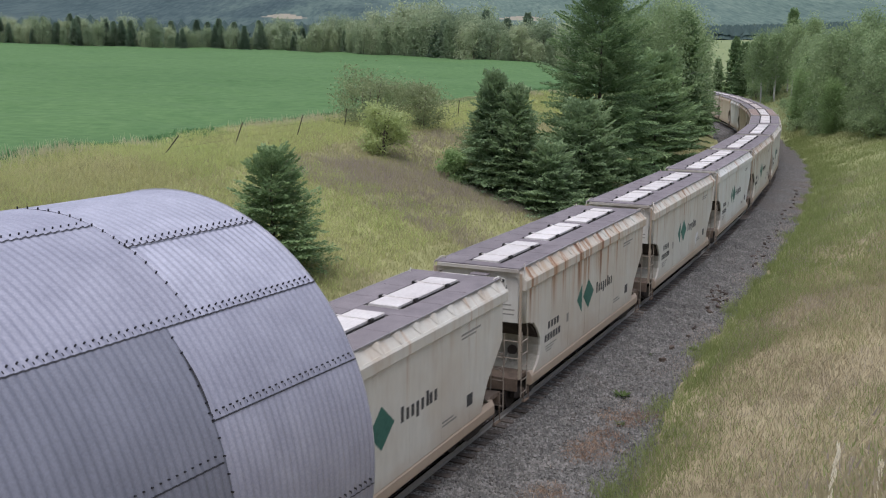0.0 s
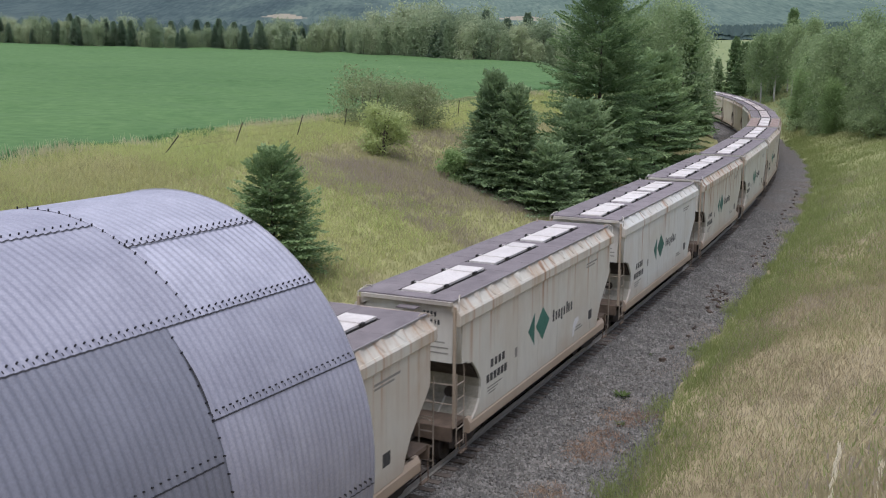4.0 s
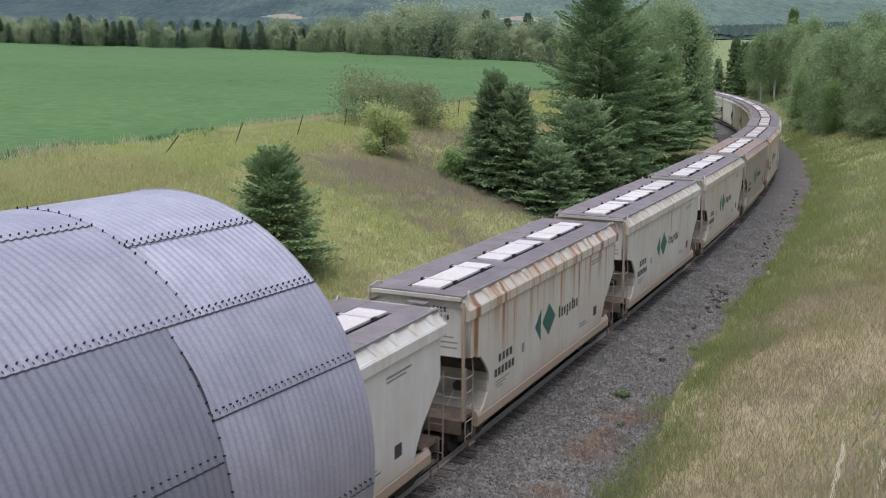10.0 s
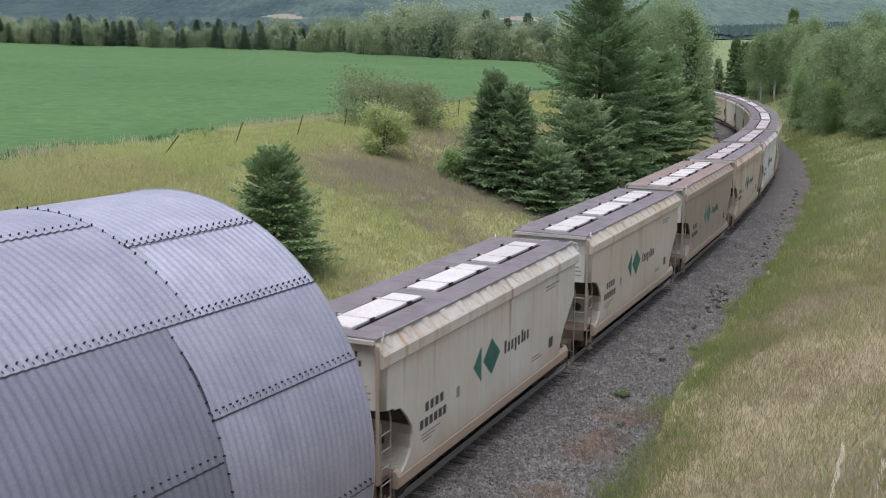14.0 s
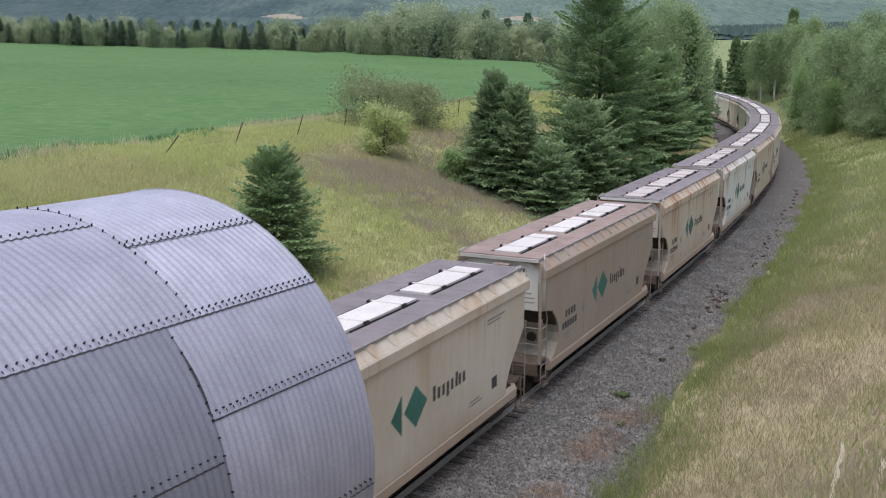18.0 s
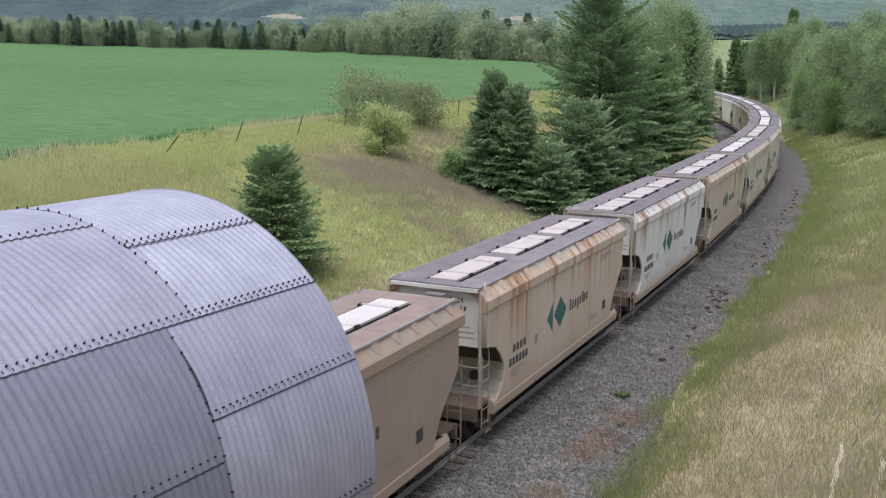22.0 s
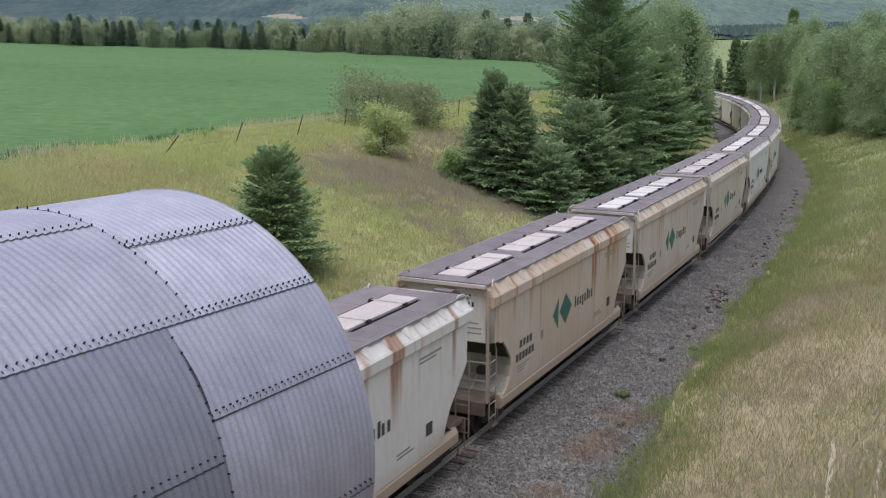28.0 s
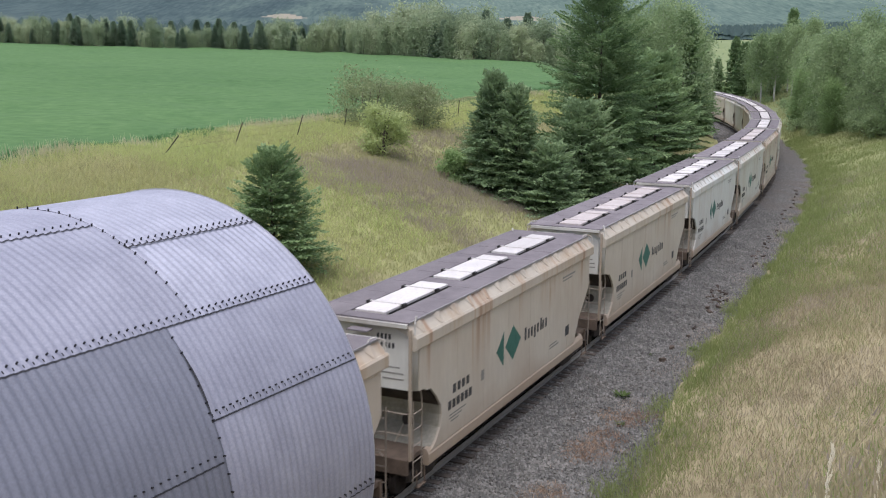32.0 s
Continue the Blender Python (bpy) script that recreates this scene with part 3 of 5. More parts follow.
def build_track():
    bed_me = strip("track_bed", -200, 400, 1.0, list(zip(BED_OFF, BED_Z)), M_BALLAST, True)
    track = tagged(new("track_bed", bed_me), "grey crushed stone ballast bed carrying a single curved track", "railway track", kind="structure")
    tie = Shape().box(-0.115, 0.115, -1.27, 1.27, -0.38, -0.185)
    tie.v = [(x * (0.92 if z > -0.2 else 1), y * (0.995 if z > -0.2 else 1), z) for x, y, z in tie.v]
    tie_me = tie.mesh("sleeper", M_TIE)
    rest_v, rest_f = [], []
    rng = random.Random(4)
    n = 0
    s = -60.0
    while s < 230:
        x, y, h = on_track(s, RAIL_SHIFT + rng.uniform(-0.05, 0.05))
        m = pose(float(x), float(y), rng.uniform(-0.012, 0.012), 0, 0, math.degrees(h) + rng.uniform(-1.5, 1.5))
        if 4 <= s <= 140 and n < 260:
            ob = new("sleeper", tie_me)
            ob.parent, ob.matrix_basis = track, m
            n += 1
        else:
            k = len(rest_v)
            rest_v += [tuple(m @ Vector(p)) for p in tie.v]
            rest_f += [tuple(i + k for i in f) for f in tie.f]
        s += 0.53
    rest = Shape()
    rest.v, rest.f = rest_v, rest_f
    tagged(part("sleepers", rest, M_TIE, track), kind="stuff")
    for side in (-1, 1):
        c = side * 0.755 + RAIL_SHIFT
        foot = [(c - 0.07, -0.18), (c - 0.07, -0.165), (c - 0.012, -0.145), (c - 0.012, -0.045), (c - 0.037, -0.03), (c - 0.037, -0.002)]
        prof = foot + [(2 * c - a, z) for a, z in foot[::-1]]
        rail = part("rail", strip("rail", -200, 400, 1.0, prof, M_RAIL), None, track)
        part("rail_head", strip("rail_head", -200, 400, 1.0, [(c - 0.034, -0.001), (c - 0.028, 0.003), (c + 0.028, 0.003), (c + 0.034, -0.001)], M_RAILTOP), None, rail, "worn shiny running surface")


build_track()


# ---------------------------------------------------------------- corrugated tunnel
ARCH_X, ARCH_Y, ARCH_DIR, ARCH_R, ARCH_Z = -5.036, 19.256, 1.06827, 4.415, 4.153
WAVE, DEPTH = 0.1524, 0.0100


def arch_point(deg, back, r):
    a = radians(deg)
    w = r * math.cos(a)
    c, s = math.cos(ARCH_DIR), math.sin(ARCH_DIR)
    return (ARCH_X + s * w - c * back, ARCH_Y - c * w - s * back, ARCH_Z + r * math.sin(a))


def plate(a0, a1, l0, l1, lift, per_wave, material):
    """One curved corrugated plate with its thickness."""
    n = max(2, int(abs(a1 - a0) / 2.2))
    ls = np.linspace(l0, l1, int(round((l1 - l0) / WAVE * per_wave)) + 1)
    grid = np.empty((len(ls), n + 1, 3))
    ang = np.radians(np.linspace(a0, a1, n + 1))
    c, s = math.cos(ARCH_DIR), math.sin(ARCH_DIR)
    for i, l in enumerate(ls):
        r = ARCH_R + lift - DEPTH + DEPTH * math.cos(2 * math.pi * l / WAVE)
        w = r * np.cos(ang)
        grid[i] = np.stack([ARCH_X + s * w - c * l, ARCH_Y - c * w - s * l, ARCH_Z + r * np.sin(ang)], -1)
    return sheet("plate", grid, material)


def build_tunnel():
    tunnel = tagged(new("tunnel"), "arched railway tunnel of bolted corrugated galvanised steel plates", "tunnel", kind="structure")
    tunnel.location = (0, 0, 0)
    high_seams, low_seams = [200, 172, 148, 122, 96, 64.8, 43.8], [43.8, 24.2, -4.6, -30, -78]
    deep_high, deep_low = [200, 165, 135, 105, 74.8, 43.8], [43.8, 16.5, -18, -78]
    plates = []
    for seams in (high_seams, low_seams):
        front = 20 * WAVE if seams is high_seams else 24 * WAVE
        for k in range(len(seams) - 1):
            plates.append((seams[k], seams[k + 1], 0.0, front, 0.006 * (len(seams) - k) * 0.6, 6))
    for seams, start in ((deep_high, 20), (deep_low, 24)):
        for k in range(len(seams) - 1):
            lift = 0.006 * (len(seams) - k) * 0.6 + 0.012
            plates.append((seams[k], seams[k + 1], start * WAVE - 0.06, (start + 30) * WAVE, lift, 6))
            plates.append((seams[k], seams[k + 1], (start + 30) * WAVE - 0.05, 224 * WAVE, lift, 4))
    for a0, a1, l0, l1, lift, per in plates:
        # low front plates get the shade-toned steel; deeper plates also take darker tones
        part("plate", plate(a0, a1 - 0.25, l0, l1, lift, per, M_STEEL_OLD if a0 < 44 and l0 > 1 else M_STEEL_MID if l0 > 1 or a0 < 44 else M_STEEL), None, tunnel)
    rim = Shape()
    ring = [arch_point(a, 0.004, ARCH_R + 0.036) for a in np.linspace(200, -78, 120)] + [arch_point(a, 0.004, ARCH_R - 0.062) for a in np.linspace(200, -78, 120)]
    rim.add(ring, [(i, i + 1, 121 + i, 120 + i) for i in range(119)])
    part("rim", rim, M_STEEL_END, tunnel, "cut steel end of the arch")
    bolt = Shape().tube([(0, 0, -0.01), (0, 0, 0.035)], 0.0145, 6).mesh("bolt", M_BOLT)
    shank = Shape().box(-0.007, 0.007, -0.022, 0.022, 0.0, 0.016).mesh("bolt", M_BOLT)

    def put(me, deg, back, lift):
        p = Vector(arch_point(deg, back, ARCH_R + lift))
        up = (p - Vector(arch_point(deg, back, 0))).normalized()
        along = Vector((math.cos(ARCH_DIR), math.sin(ARCH_DIR), 0))
        ob = new("bolt", me)
        ob.parent = tunnel
        m = Matrix((along, up.cross(along), up)).transposed().to_4x4()
        m.translation = p
        ob.matrix_basis = m

    rows = [(64.8, 0, 20), (43.8, 0, 50), (24.2, 0, 24), (-4.6, 0, 24), (74.8, 20, 50), (16.5, 24, 50)]
    for deg, n0, n1 in rows:
        lap = Shape()
        lap.add([arch_point(deg - 0.05 - 0.34 * j, l, ARCH_R + 0.034 - DEPTH + DEPTH * math.cos(2 * math.pi * l / WAVE) - 0.004 * j) for l in np.linspace(n0 * WAVE, n1 * WAVE, (n1 - n0) * 6 + 1) for j in (0, 1)],
                [(2 * i, 2 * i + 1, 2 * i + 3, 2 * i + 2) for i in range((n1 - n0) * 6)])
        part("lap_joint", lap, M_SEAM, tunnel, "dark lap joint between plates")
        for k in range(n0, n1):
            put(shank, deg + 0.75, (k + 0.45) * WAVE, -0.012)
            put(bolt, deg + 1.45, (k + 1.0) * WAVE, 0.018)
    for deg in list(np.arange(46.5, 99, 3.1)):
        put(bolt, float(deg), 20 * WAVE - 0.02, 0.03)
    for deg in list(np.arange(-20, 43, 3.4)):
        put(bolt, float(deg), 24 * WAVE - 0.02, 0.03)
    # a dark strip laid on the plates paints the shade in the open lap
    gap = Shape()
    gap.add([arch_point(a, 24 * WAVE - 0.03 - 0.045 * j * math.sin(math.pi * (a - 23.5) / 16), ARCH_R + 0.032) for a in np.linspace(23.5, 39.5, 24) for j in (0, 1)], [(2 * i, 2 * i + 1, 2 * i + 3, 2 * i + 2) for i in range(23)])
    part("sprung_edge", gap, M_SEAM, tunnel, "dark strip painted as the shade in a sprung-open plate edge")
    for start, a0, a1 in ((20, 44, 100), (24, -30, 43.4)):
        lap = Shape()
        ang = np.linspace(a0, a1, 60)
        lap.add([arch_point(a, start * WAVE - 0.062 - 0.012 * j, ARCH_R + 0.006 + 0.012 * (1 - j)) for a in ang for j in (0, 1)], [(2 * i, 2 * i + 1, 2 * i + 3, 2 * i + 2) for i in range(59)])
        part("lap_joint", lap, M_SEAM, tunnel, "dark lap joint between plates")


build_tunnel()


# ---------------------------------------------------------------- hopper cars
BODY0, BODY1 = 0.46, 14.80
TRUCKS = (1.72, 13.21)


def bars(shape, y, rows):
    """Flat painted bars on the side at y: u0, u1, z0, z1."""
    out = y + (0.005 if y > 0 else -0.005)
    for u0, u1, z0, z1 in rows:
        shape.box(u0, u1, min(y, out), max(y, out), z0, z1)
    return shape


def build_car():
    car = new("hopper_car")
    tagged(car, "weathered cream covered hopper car with a grey roof walkway", "hopper car", "train of hopper cars")
    paint = PAINTS[0]
    outline = [(BODY0 + 0.24, 4.0), (BODY0 + 0.24, 2.86), (1.02, 2.83), (1.10, 2.76), (1.36, 2.74), (1.72, 2.42), (2.0, 2.08), (2.03, 1.82), (1.96, 1.5), (1.70, 1.22), (1.42, 1.05), (13.05, 1.05), (13.2, 1.4), (13.5, 1.85), (14.4, 2.66), (BODY1 - 0.24, 2.84), (BODY1 - 0.24, 4.0)]
    for side in (-1, 1):
        y0, y1 = sorted((side * 1.50, side * 1.565))
        part("side_panel", Shape().prism_y(outline, y0, y1), paint, car)
        chord = [(side * 1.46, 3.95), (side * 1.615, 3.95), (side * 1.63, 3.98), (side * 1.63, 4.24), (side * 1.59, 4.30), (side * 1.46, 4.30)]
        part("top_chord", Shape().prism_x(chord, BODY0 - 0.03, BODY1 + 0.03), paint, car)
        sill = [(side * 1.40, 0.69), (side * 1.55, 0.69), (side * 1.58, 0.74), (side * 1.58, 0.98), (side * 1.50, 1.12), (side * 1.40, 1.12)]
        part("side_sill", Shape().prism_x(sill, 1.25, 14.0), PAINT_SILL, car)
        for u in np.linspace(3.0, 12.2, 6):
            part("weld_seam", Shape().box(u - 0.015, u + 0.015, *sorted((side * 1.56, side * 1.569)), 1.14, 3.94), paint, car)
        roof = [(side * 1.57, 4.295), (side * 1.33, 4.583), (side * 0.42, 4.575), (side * 0.42, 4.50), (side * 1.05, 4.44), (side * 1.5, 4.24)]
        part("roof_sheet", Shape().prism_x(roof, BODY0, BODY1), paint, car)
        board = Shape().box(BODY0 + 0.02, BODY1 - 0.02, *sorted((side * 0.58, side * 1.36 if side < 0 else 1.48)), 4.587, 4.625)
        for u in np.arange(BODY0 + 1.2, BODY1 - 1, 1.55):
            board.box(u, u + 0.03, *sorted((side * 0.60, side * 1.35)), 4.625, 4.63)
        part("running_board", board, M_BOARD, car)
        part("board_edge", Shape().box(BODY0 + 0.02, BODY1 - 0.02, *sorted((side * (1.365 if side < 0 else 1.485), side * (1.40 if side < 0 else 1.52))), 4.575, 4.635, 0.006), M_EDGE, car, "worn grey steel edge of the walkway")
        for k in range(14):
            u = BODY0 + 0.55 + k * (BODY1 - BODY0 - 1.1) / 13
            rib = Shape().add([(u + a, side * b, c) for a, b, c in ((-0.05, 1.60, 4.285), (0.05, 1.60, 4.285), (0.0, 1.41, 4.588), (-0.26, 1.345, 4.575), (0.26, 1.345, 4.575), (0.0, 1.30, 4.575), (0.0, 1.56, 4.28))],
                              [(0, 1, 2), (0, 2, 3), (1, 4, 2), (2, 4, 5), (2, 5, 3), (0, 3, 6), (1, 6, 4)])
            part("roof_rib", rib, paint, car)
        # painted emblem, word and data as plain shapes
        if side == -1:
            em = Shape().prism_y([(7.05, 1.99), (7.70, 2.53), (7.05, 3.07), (6.42, 2.53)], -1.571, -1.565)
            part("emblem", em, M_GREEN, car, "green diamond emblem")
            part("emblem", Shape().prism_y([(6.30, 1.99), (6.30, 3.03), (5.74, 2.53)], -1.571, -1.565), M_GREEN, car, "green half diamond emblem")
            word = [(8.02, 8.24, 2.34, 2.74)]
            u = 8.30
            for wd, lo, hi in ((0.2, 0, .3), (0.2, 0, .3), (0.2, -.1, .3), (0.21, 0, .3), (0.13, 0, .4), (0.2, 0, .3), (0.22, 0, .3)):
                word.append((u, u + wd, 2.34 + lo, 2.34 + hi))
                u += wd + 0.075
            strokes = [(u0 + 0.02, u0 + 0.17, z0, z1) for u0, u1, z0, z1 in word]
            for row in strokes:
                part("wordmark_bar", bars(Shape(), -1.565, [row]), M_INK, car, "black painted bar of the wordmark")
            for k in range(10):
                u0, z0 = (2.72 + 0.29 * k, 2.20) if k < 4 else (2.42 + 0.27 * (k - 4), 1.80)
                part("stencil_mark", bars(Shape(), -1.565, [(u0, u0 + 0.19, z0, z0 + 0.24)]), M_INK, car, "black stencilled mark as a bar")
            for u0, u1, z0, z1 in ((2.5, 3.6, 1.62, 1.66), (2.5, 3.3, 1.53, 1.57), (2.6, 3.1, 1.44, 1.48), (10.4, 11.1, 1.55, 1.6), (10.4, 11.3, 1.45, 1.5), (11.6, 12.9, 3.62, 3.68), (11.6, 12.6, 3.52, 3.57), (4.62, 4.82, 2.0, 2.3)):
                part("data_stencil", bars(Shape(), -1.565, [(u0, u1, z0, z1)]), M_FAINT, car, "faded grey data stencil")
            part("notice_plate", bars(Shape(), -1.565, [(12.0, 12.38, 1.52, 1.86)]), M_INK, car, "small dark painted square")
    for end, sign in ((BODY0, 1), (BODY1, -1)):
        u = end + 0.10 * sign
        ring = [(-1.33, 2.86), (1.33, 2.86), (1.33, 4.36), (1.2, 4.42), (0.5, 4.54), (-0.5, 4.54), (-1.2, 4.42), (-1.33, 4.36)]
        part("end_sheet", Shape().prism_x(ring, *sorted((u, u + 0.05 * sign))), PAINT_END, car)
        for side in (-1, 1):
            bend = [(end + (0.34 - 0.24 * math.sin(a)) * sign, side * (1.33 + 0.235 * math.cos(a))) for a in np.linspace(0, math.pi / 2, 7)]
            curved = Shape()
            curved.add([(a, c * k, z) for z in (2.86, 4.26) for k in (1.0, 0.97) for a, c in bend],
                       [(i, i + 1, i + 15, i + 14) for i in range(6)] + [(i + 7, i + 21, i + 22, i + 8) for i in range(6)] + [(i, i + 7, i + 8, i + 1) for i in range(6)])
            part("rounded_corner", curved, PAINT_END, car, shade=True)
        # the hopper's end slope, its shade painted near-black, then the bulkhead below it
        prof = [(0.12, 2.88), (0.60, 2.84), (1.25, 2.42), (1.54, 2.08), (1.57, 1.82), (1.50, 1.5), (1.24, 1.22), (0.98, 1.1)]
        for name, rows, mat, note in (("slope_sheet", prof[:4], M_UNDER, "end slope coloured dark for the shade under the end sheet"), ("bulkhead", prof[3:], M_NOSE, "grimy olive bulkhead with a curved foot")):
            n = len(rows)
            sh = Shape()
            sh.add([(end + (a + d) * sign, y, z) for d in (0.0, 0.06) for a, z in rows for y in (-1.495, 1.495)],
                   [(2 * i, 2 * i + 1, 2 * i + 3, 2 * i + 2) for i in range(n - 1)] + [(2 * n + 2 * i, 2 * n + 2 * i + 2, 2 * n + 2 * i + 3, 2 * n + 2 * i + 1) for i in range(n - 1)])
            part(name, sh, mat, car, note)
        # solid dark discs stand for the shade inside two round holes
        for y in (-0.62, 0.35):
            part("access_hole", Shape().tube([(end + 1.56 * sign, y, 1.55), (end + 1.47 * sign, y, 1.57)], 0.17, 12), M_UNDER, car, "dark disc painted as the shade in a round opening")
        for y in (-0.5, 0.5):
            web = Shape().prism_y([(end + 0.95 * sign, 1.1), (end + 1.5 * sign, 1.1), (end + 1.55 * sign, 1.45), (end + 1.45 * sign, 1.45)], y - 0.02, y + 0.02)
            part("end_web", web, paint, car)
        if sign == 1:
            for k in range(10):
                y0, z0 = (-0.45 - 0.11 * k, 4.12) if k < 4 else (-0.33 - 0.11 * (k - 4), 3.9)
                part("end_stencil", Shape().box(u - 0.006, u, y0 - 0.065, y0, z0, z0 + 0.14), M_INK, car, "black stencilled end mark as a bar")
            for y0, y1, z0, z1 in ((-1.1, -0.7, 3.4, 3.44), (-1.2, -0.5, 3.25, 3.29), (-1.2, -0.6, 3.1, 3.14)):
                part("end_stencil", Shape().box(u - 0.006, u, y0, y1, z0, z1), M_FAINT, car, "faded grey end stencil")
        part("end_platform", Shape().box(*sorted((end - 0.05 * sign, end + 1.8 * sign)), -1.35, 1.35, 0.98, 1.1).box(*sorted((end - 0.1 * sign, end)), -1.4, 1.4, 0.7, 1.1), M_PLATFORM, car)
        part("centre_sill", Shape().box(*sorted((end - 0.25 * sign, end + 3.2 * sign)), -0.3, 0.3, 0.66, 0.98), M_UNDER, car)
        coup = Shape().box(*sorted((end - 0.80 * sign, end - 0.2 * sign)), -0.11, 0.11, 0.72, 0.92, 0.03)
        coup.box(*sorted((end - 0.82 * sign, end - 0.55 * sign)), -0.19, 0.17, 0.68, 0.96, 0.05)
        part("coupler", coup, M_TRUCK, car)
        part("end_running_board", Shape().box(*sorted((end - 0.08 * sign, end + 0.62 * sign)), -1.36, 1.36, 4.56, 4.584), M_BOARD, car)
        if sign == 1:
            step = part("roof_end_step", Shape().box(end - 0.36, end - 0.05, -0.42, 0.16, 4.36, 4.40, 0.01), M_BOARD, car, "dark grating step below the walkway")
            part("step_plate", Shape().box(end - 0.08, end - 0.055, -0.34, 0.08, 4.12, 4.36), PAINT_END, step, "white plate under the step")
        part("end_beam", Shape().box(*sorted((end - 0.1 * sign, end - 0.03 * sign)), -1.38, 1.38, 4.5, 4.6, 0.01), PAINT_END, car)
        for side in (-1, 1):
            y = side * 1.47
            if sign == 1:
                part("corner_post", Shape().box(*sorted((end - 0.10 * sign, end - 0.03 * sign)), y - 0.035, y + 0.035, 1.1, 4.48, 0.012), PAINT_SILL, car)
            rail = Shape().tube([(end - 0.02 * sign, y, 1.75), (end - 0.12 * sign, y * 0.9, 1.78), (end - 0.12 * sign, y * 0.25, 1.78), (end, y * 0.2, 1.78)], 0.018, 5)
            rail.tube([(end - 0.02 * sign, y, 2.3), (end - 0.1 * sign, y * 0.9, 2.32), (end - 0.1 * sign, y * 0.25, 2.32), (end, y * 0.2, 2.32)], 0.018, 5)
            part("handrail", rail, M_LADDER, car)
            step = Shape()
            for du in (-0.02, 0.42):
                step.tube([(end + (0.25 + du) * sign, side * 1.5, 0.75), (end + (0.25 + du) * sign, side * 1.52, 0.3)], 0.02, 5)
            step.box(*sorted((end + 0.22 * sign, end + 0.68 * sign)), *sorted((side * 1.46, side * 1.56)), 0.28, 0.31)
            part("sill_step", step, M_PLATFORM, car)
            hook = Shape().tube([(end + 0.5 * sign, side * 1.36, 4.64), (end + 0.45 * sign, side * 1.38, 4.70), (end + 0.3 * sign, side * 1.44, 4.72), (end + 0.04 * sign, side * 1.54, 4.60), (end + 0.02 * sign, side * 1.56, 4.35)], 0.02, 5)
            part("roof_grab_iron", hook, PAINT_END, car)
        for yy in (sign * 1.46,):
            lad = Shape()
            x0, x1 = end - 0.18 * sign, end - 0.18 * sign
            tilt = 0.0
            lad.tube([(x0, yy, 0.45), (x0, yy, 2.9 if yy * sign > 0 else 2.75)], 0.022, 5)
            lad.tube([(x0 + 0.0, yy * 0.72, 0.45), (x0, yy * 0.72, 2.75)], 0.022, 5)
            for z in np.arange(0.62, 2.7, 0.40):
                lad.tube([(x0, yy, z), (x0, yy * 0.72, z)], 0.016, 5)
            part("ladder", lad, M_LADDER, car, "dusty steel end ladder")
            side = Shape()
            y = -yy * 1.035
            for du in (0.02, 0.50):
                side.tube([(end + du * sign, y, 0.5), (end + du * sign, y, 2.62)], 0.02, 5)
            for z in np.arange(0.62, 2.65, 0.42):
                side.tube([(end + 0.02 * sign, y, z), (end + 0.50 * sign, y, z)], 0.016, 5)
            side.tube([(end + 0.50 * sign, y, 2.55), (end + 0.50 * sign, y * 0.97, 2.9)], 0.018, 5)
            part("side_ladder", side, M_LADDER, car, "dusty steel corner ladder")
        bx = Shape().tube([(end + 0.55 * sign, 0.55, 1.45), (end + 0.95 * sign, 0.55, 1.45)], 0.17, 10)
        part("brake_cylinder", bx, M_TRUCK, car)
    part("roof_centre", Shape().box(BODY0 + 0.1, BODY1 - 0.1, -0.575, 0.575, 4.50, 4.578), M_FAINT, car, "grey roof strip between the walkways")
    for u0, u1 in ((BODY0 + 0.05, 1.0), (4.78, 5.56), (9.36, 10.0), (13.8, BODY1 - 0.05)):
        part("cross_walkway", Shape().box(u0, u1, -0.575, 0.575, 4.58, 4.62), M_BOARD, car)
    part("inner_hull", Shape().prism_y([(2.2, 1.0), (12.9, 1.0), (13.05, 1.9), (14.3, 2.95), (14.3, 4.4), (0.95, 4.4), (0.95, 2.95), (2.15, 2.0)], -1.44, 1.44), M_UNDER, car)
    for u0 in (1.02, 5.60, 10.05):
        hatch = part("hatch", Shape().add([(a, b, c) for c, k in ((4.60, 0.0), (4.672, 0.0), (4.69, 0.04)) for a, b in ((u0 + k, -0.44 + k), (u0 + 3.72 - k, -0.44 + k), (u0 + 3.72 - k, 0.44 - k), (u0 + k, 0.44 - k))],
                                          [(0, 1, 5, 4), (1, 2, 6, 5), (2, 3, 7, 6), (3, 0, 4, 7), (4, 5, 9, 8), (5, 6, 10, 9), (6, 7, 11, 10), (7, 4, 8, 11), (8, 9, 10, 11), (3, 2, 1, 0)]), M_HATCH, car, "white roof hatch cover")
        for du in (0.85, 2.85):
            part("hatch_strap", Shape().box(u0 + du, u0 + du + 0.06, -0.5, 0.5, 4.688, 4.712, 0.006), M_HATCH, hatch)
            for y in (-0.56, 0.48):
                part("hinge", Shape().box(u0 + du - 0.05, u0 + du + 0.11, y, y + 0.09, 4.60, 4.72, 0.02), M_DARK, hatch, "black hinge bracket")
        part("hatch_rail", Shape().box(u0 + 0.1, u0 + 3.6, -0.52, -0.485, 4.6, 4.64).box(u0 + 0.1, u0 + 3.6, 0.485, 0.52, 4.6, 4.64), M_DARK, hatch, "dark latch bar")
    for k, u in enumerate((3.6, 6.3, 8.7, 11.3)):
        hop = Shape()
        hop.add([(u + a, b, c) for c, ra, rb in ((1.2, 1.15, 1.3), (0.45, 0.4, 0.55)) for a, b in ((-ra, -rb), (ra, -rb), (ra, rb), (-ra, rb))],
                [(0, 1, 5, 4), (1, 2, 6, 5), (2, 3, 7, 6), (3, 0, 4, 7), (4, 5, 6, 7), (3, 2, 1, 0)])
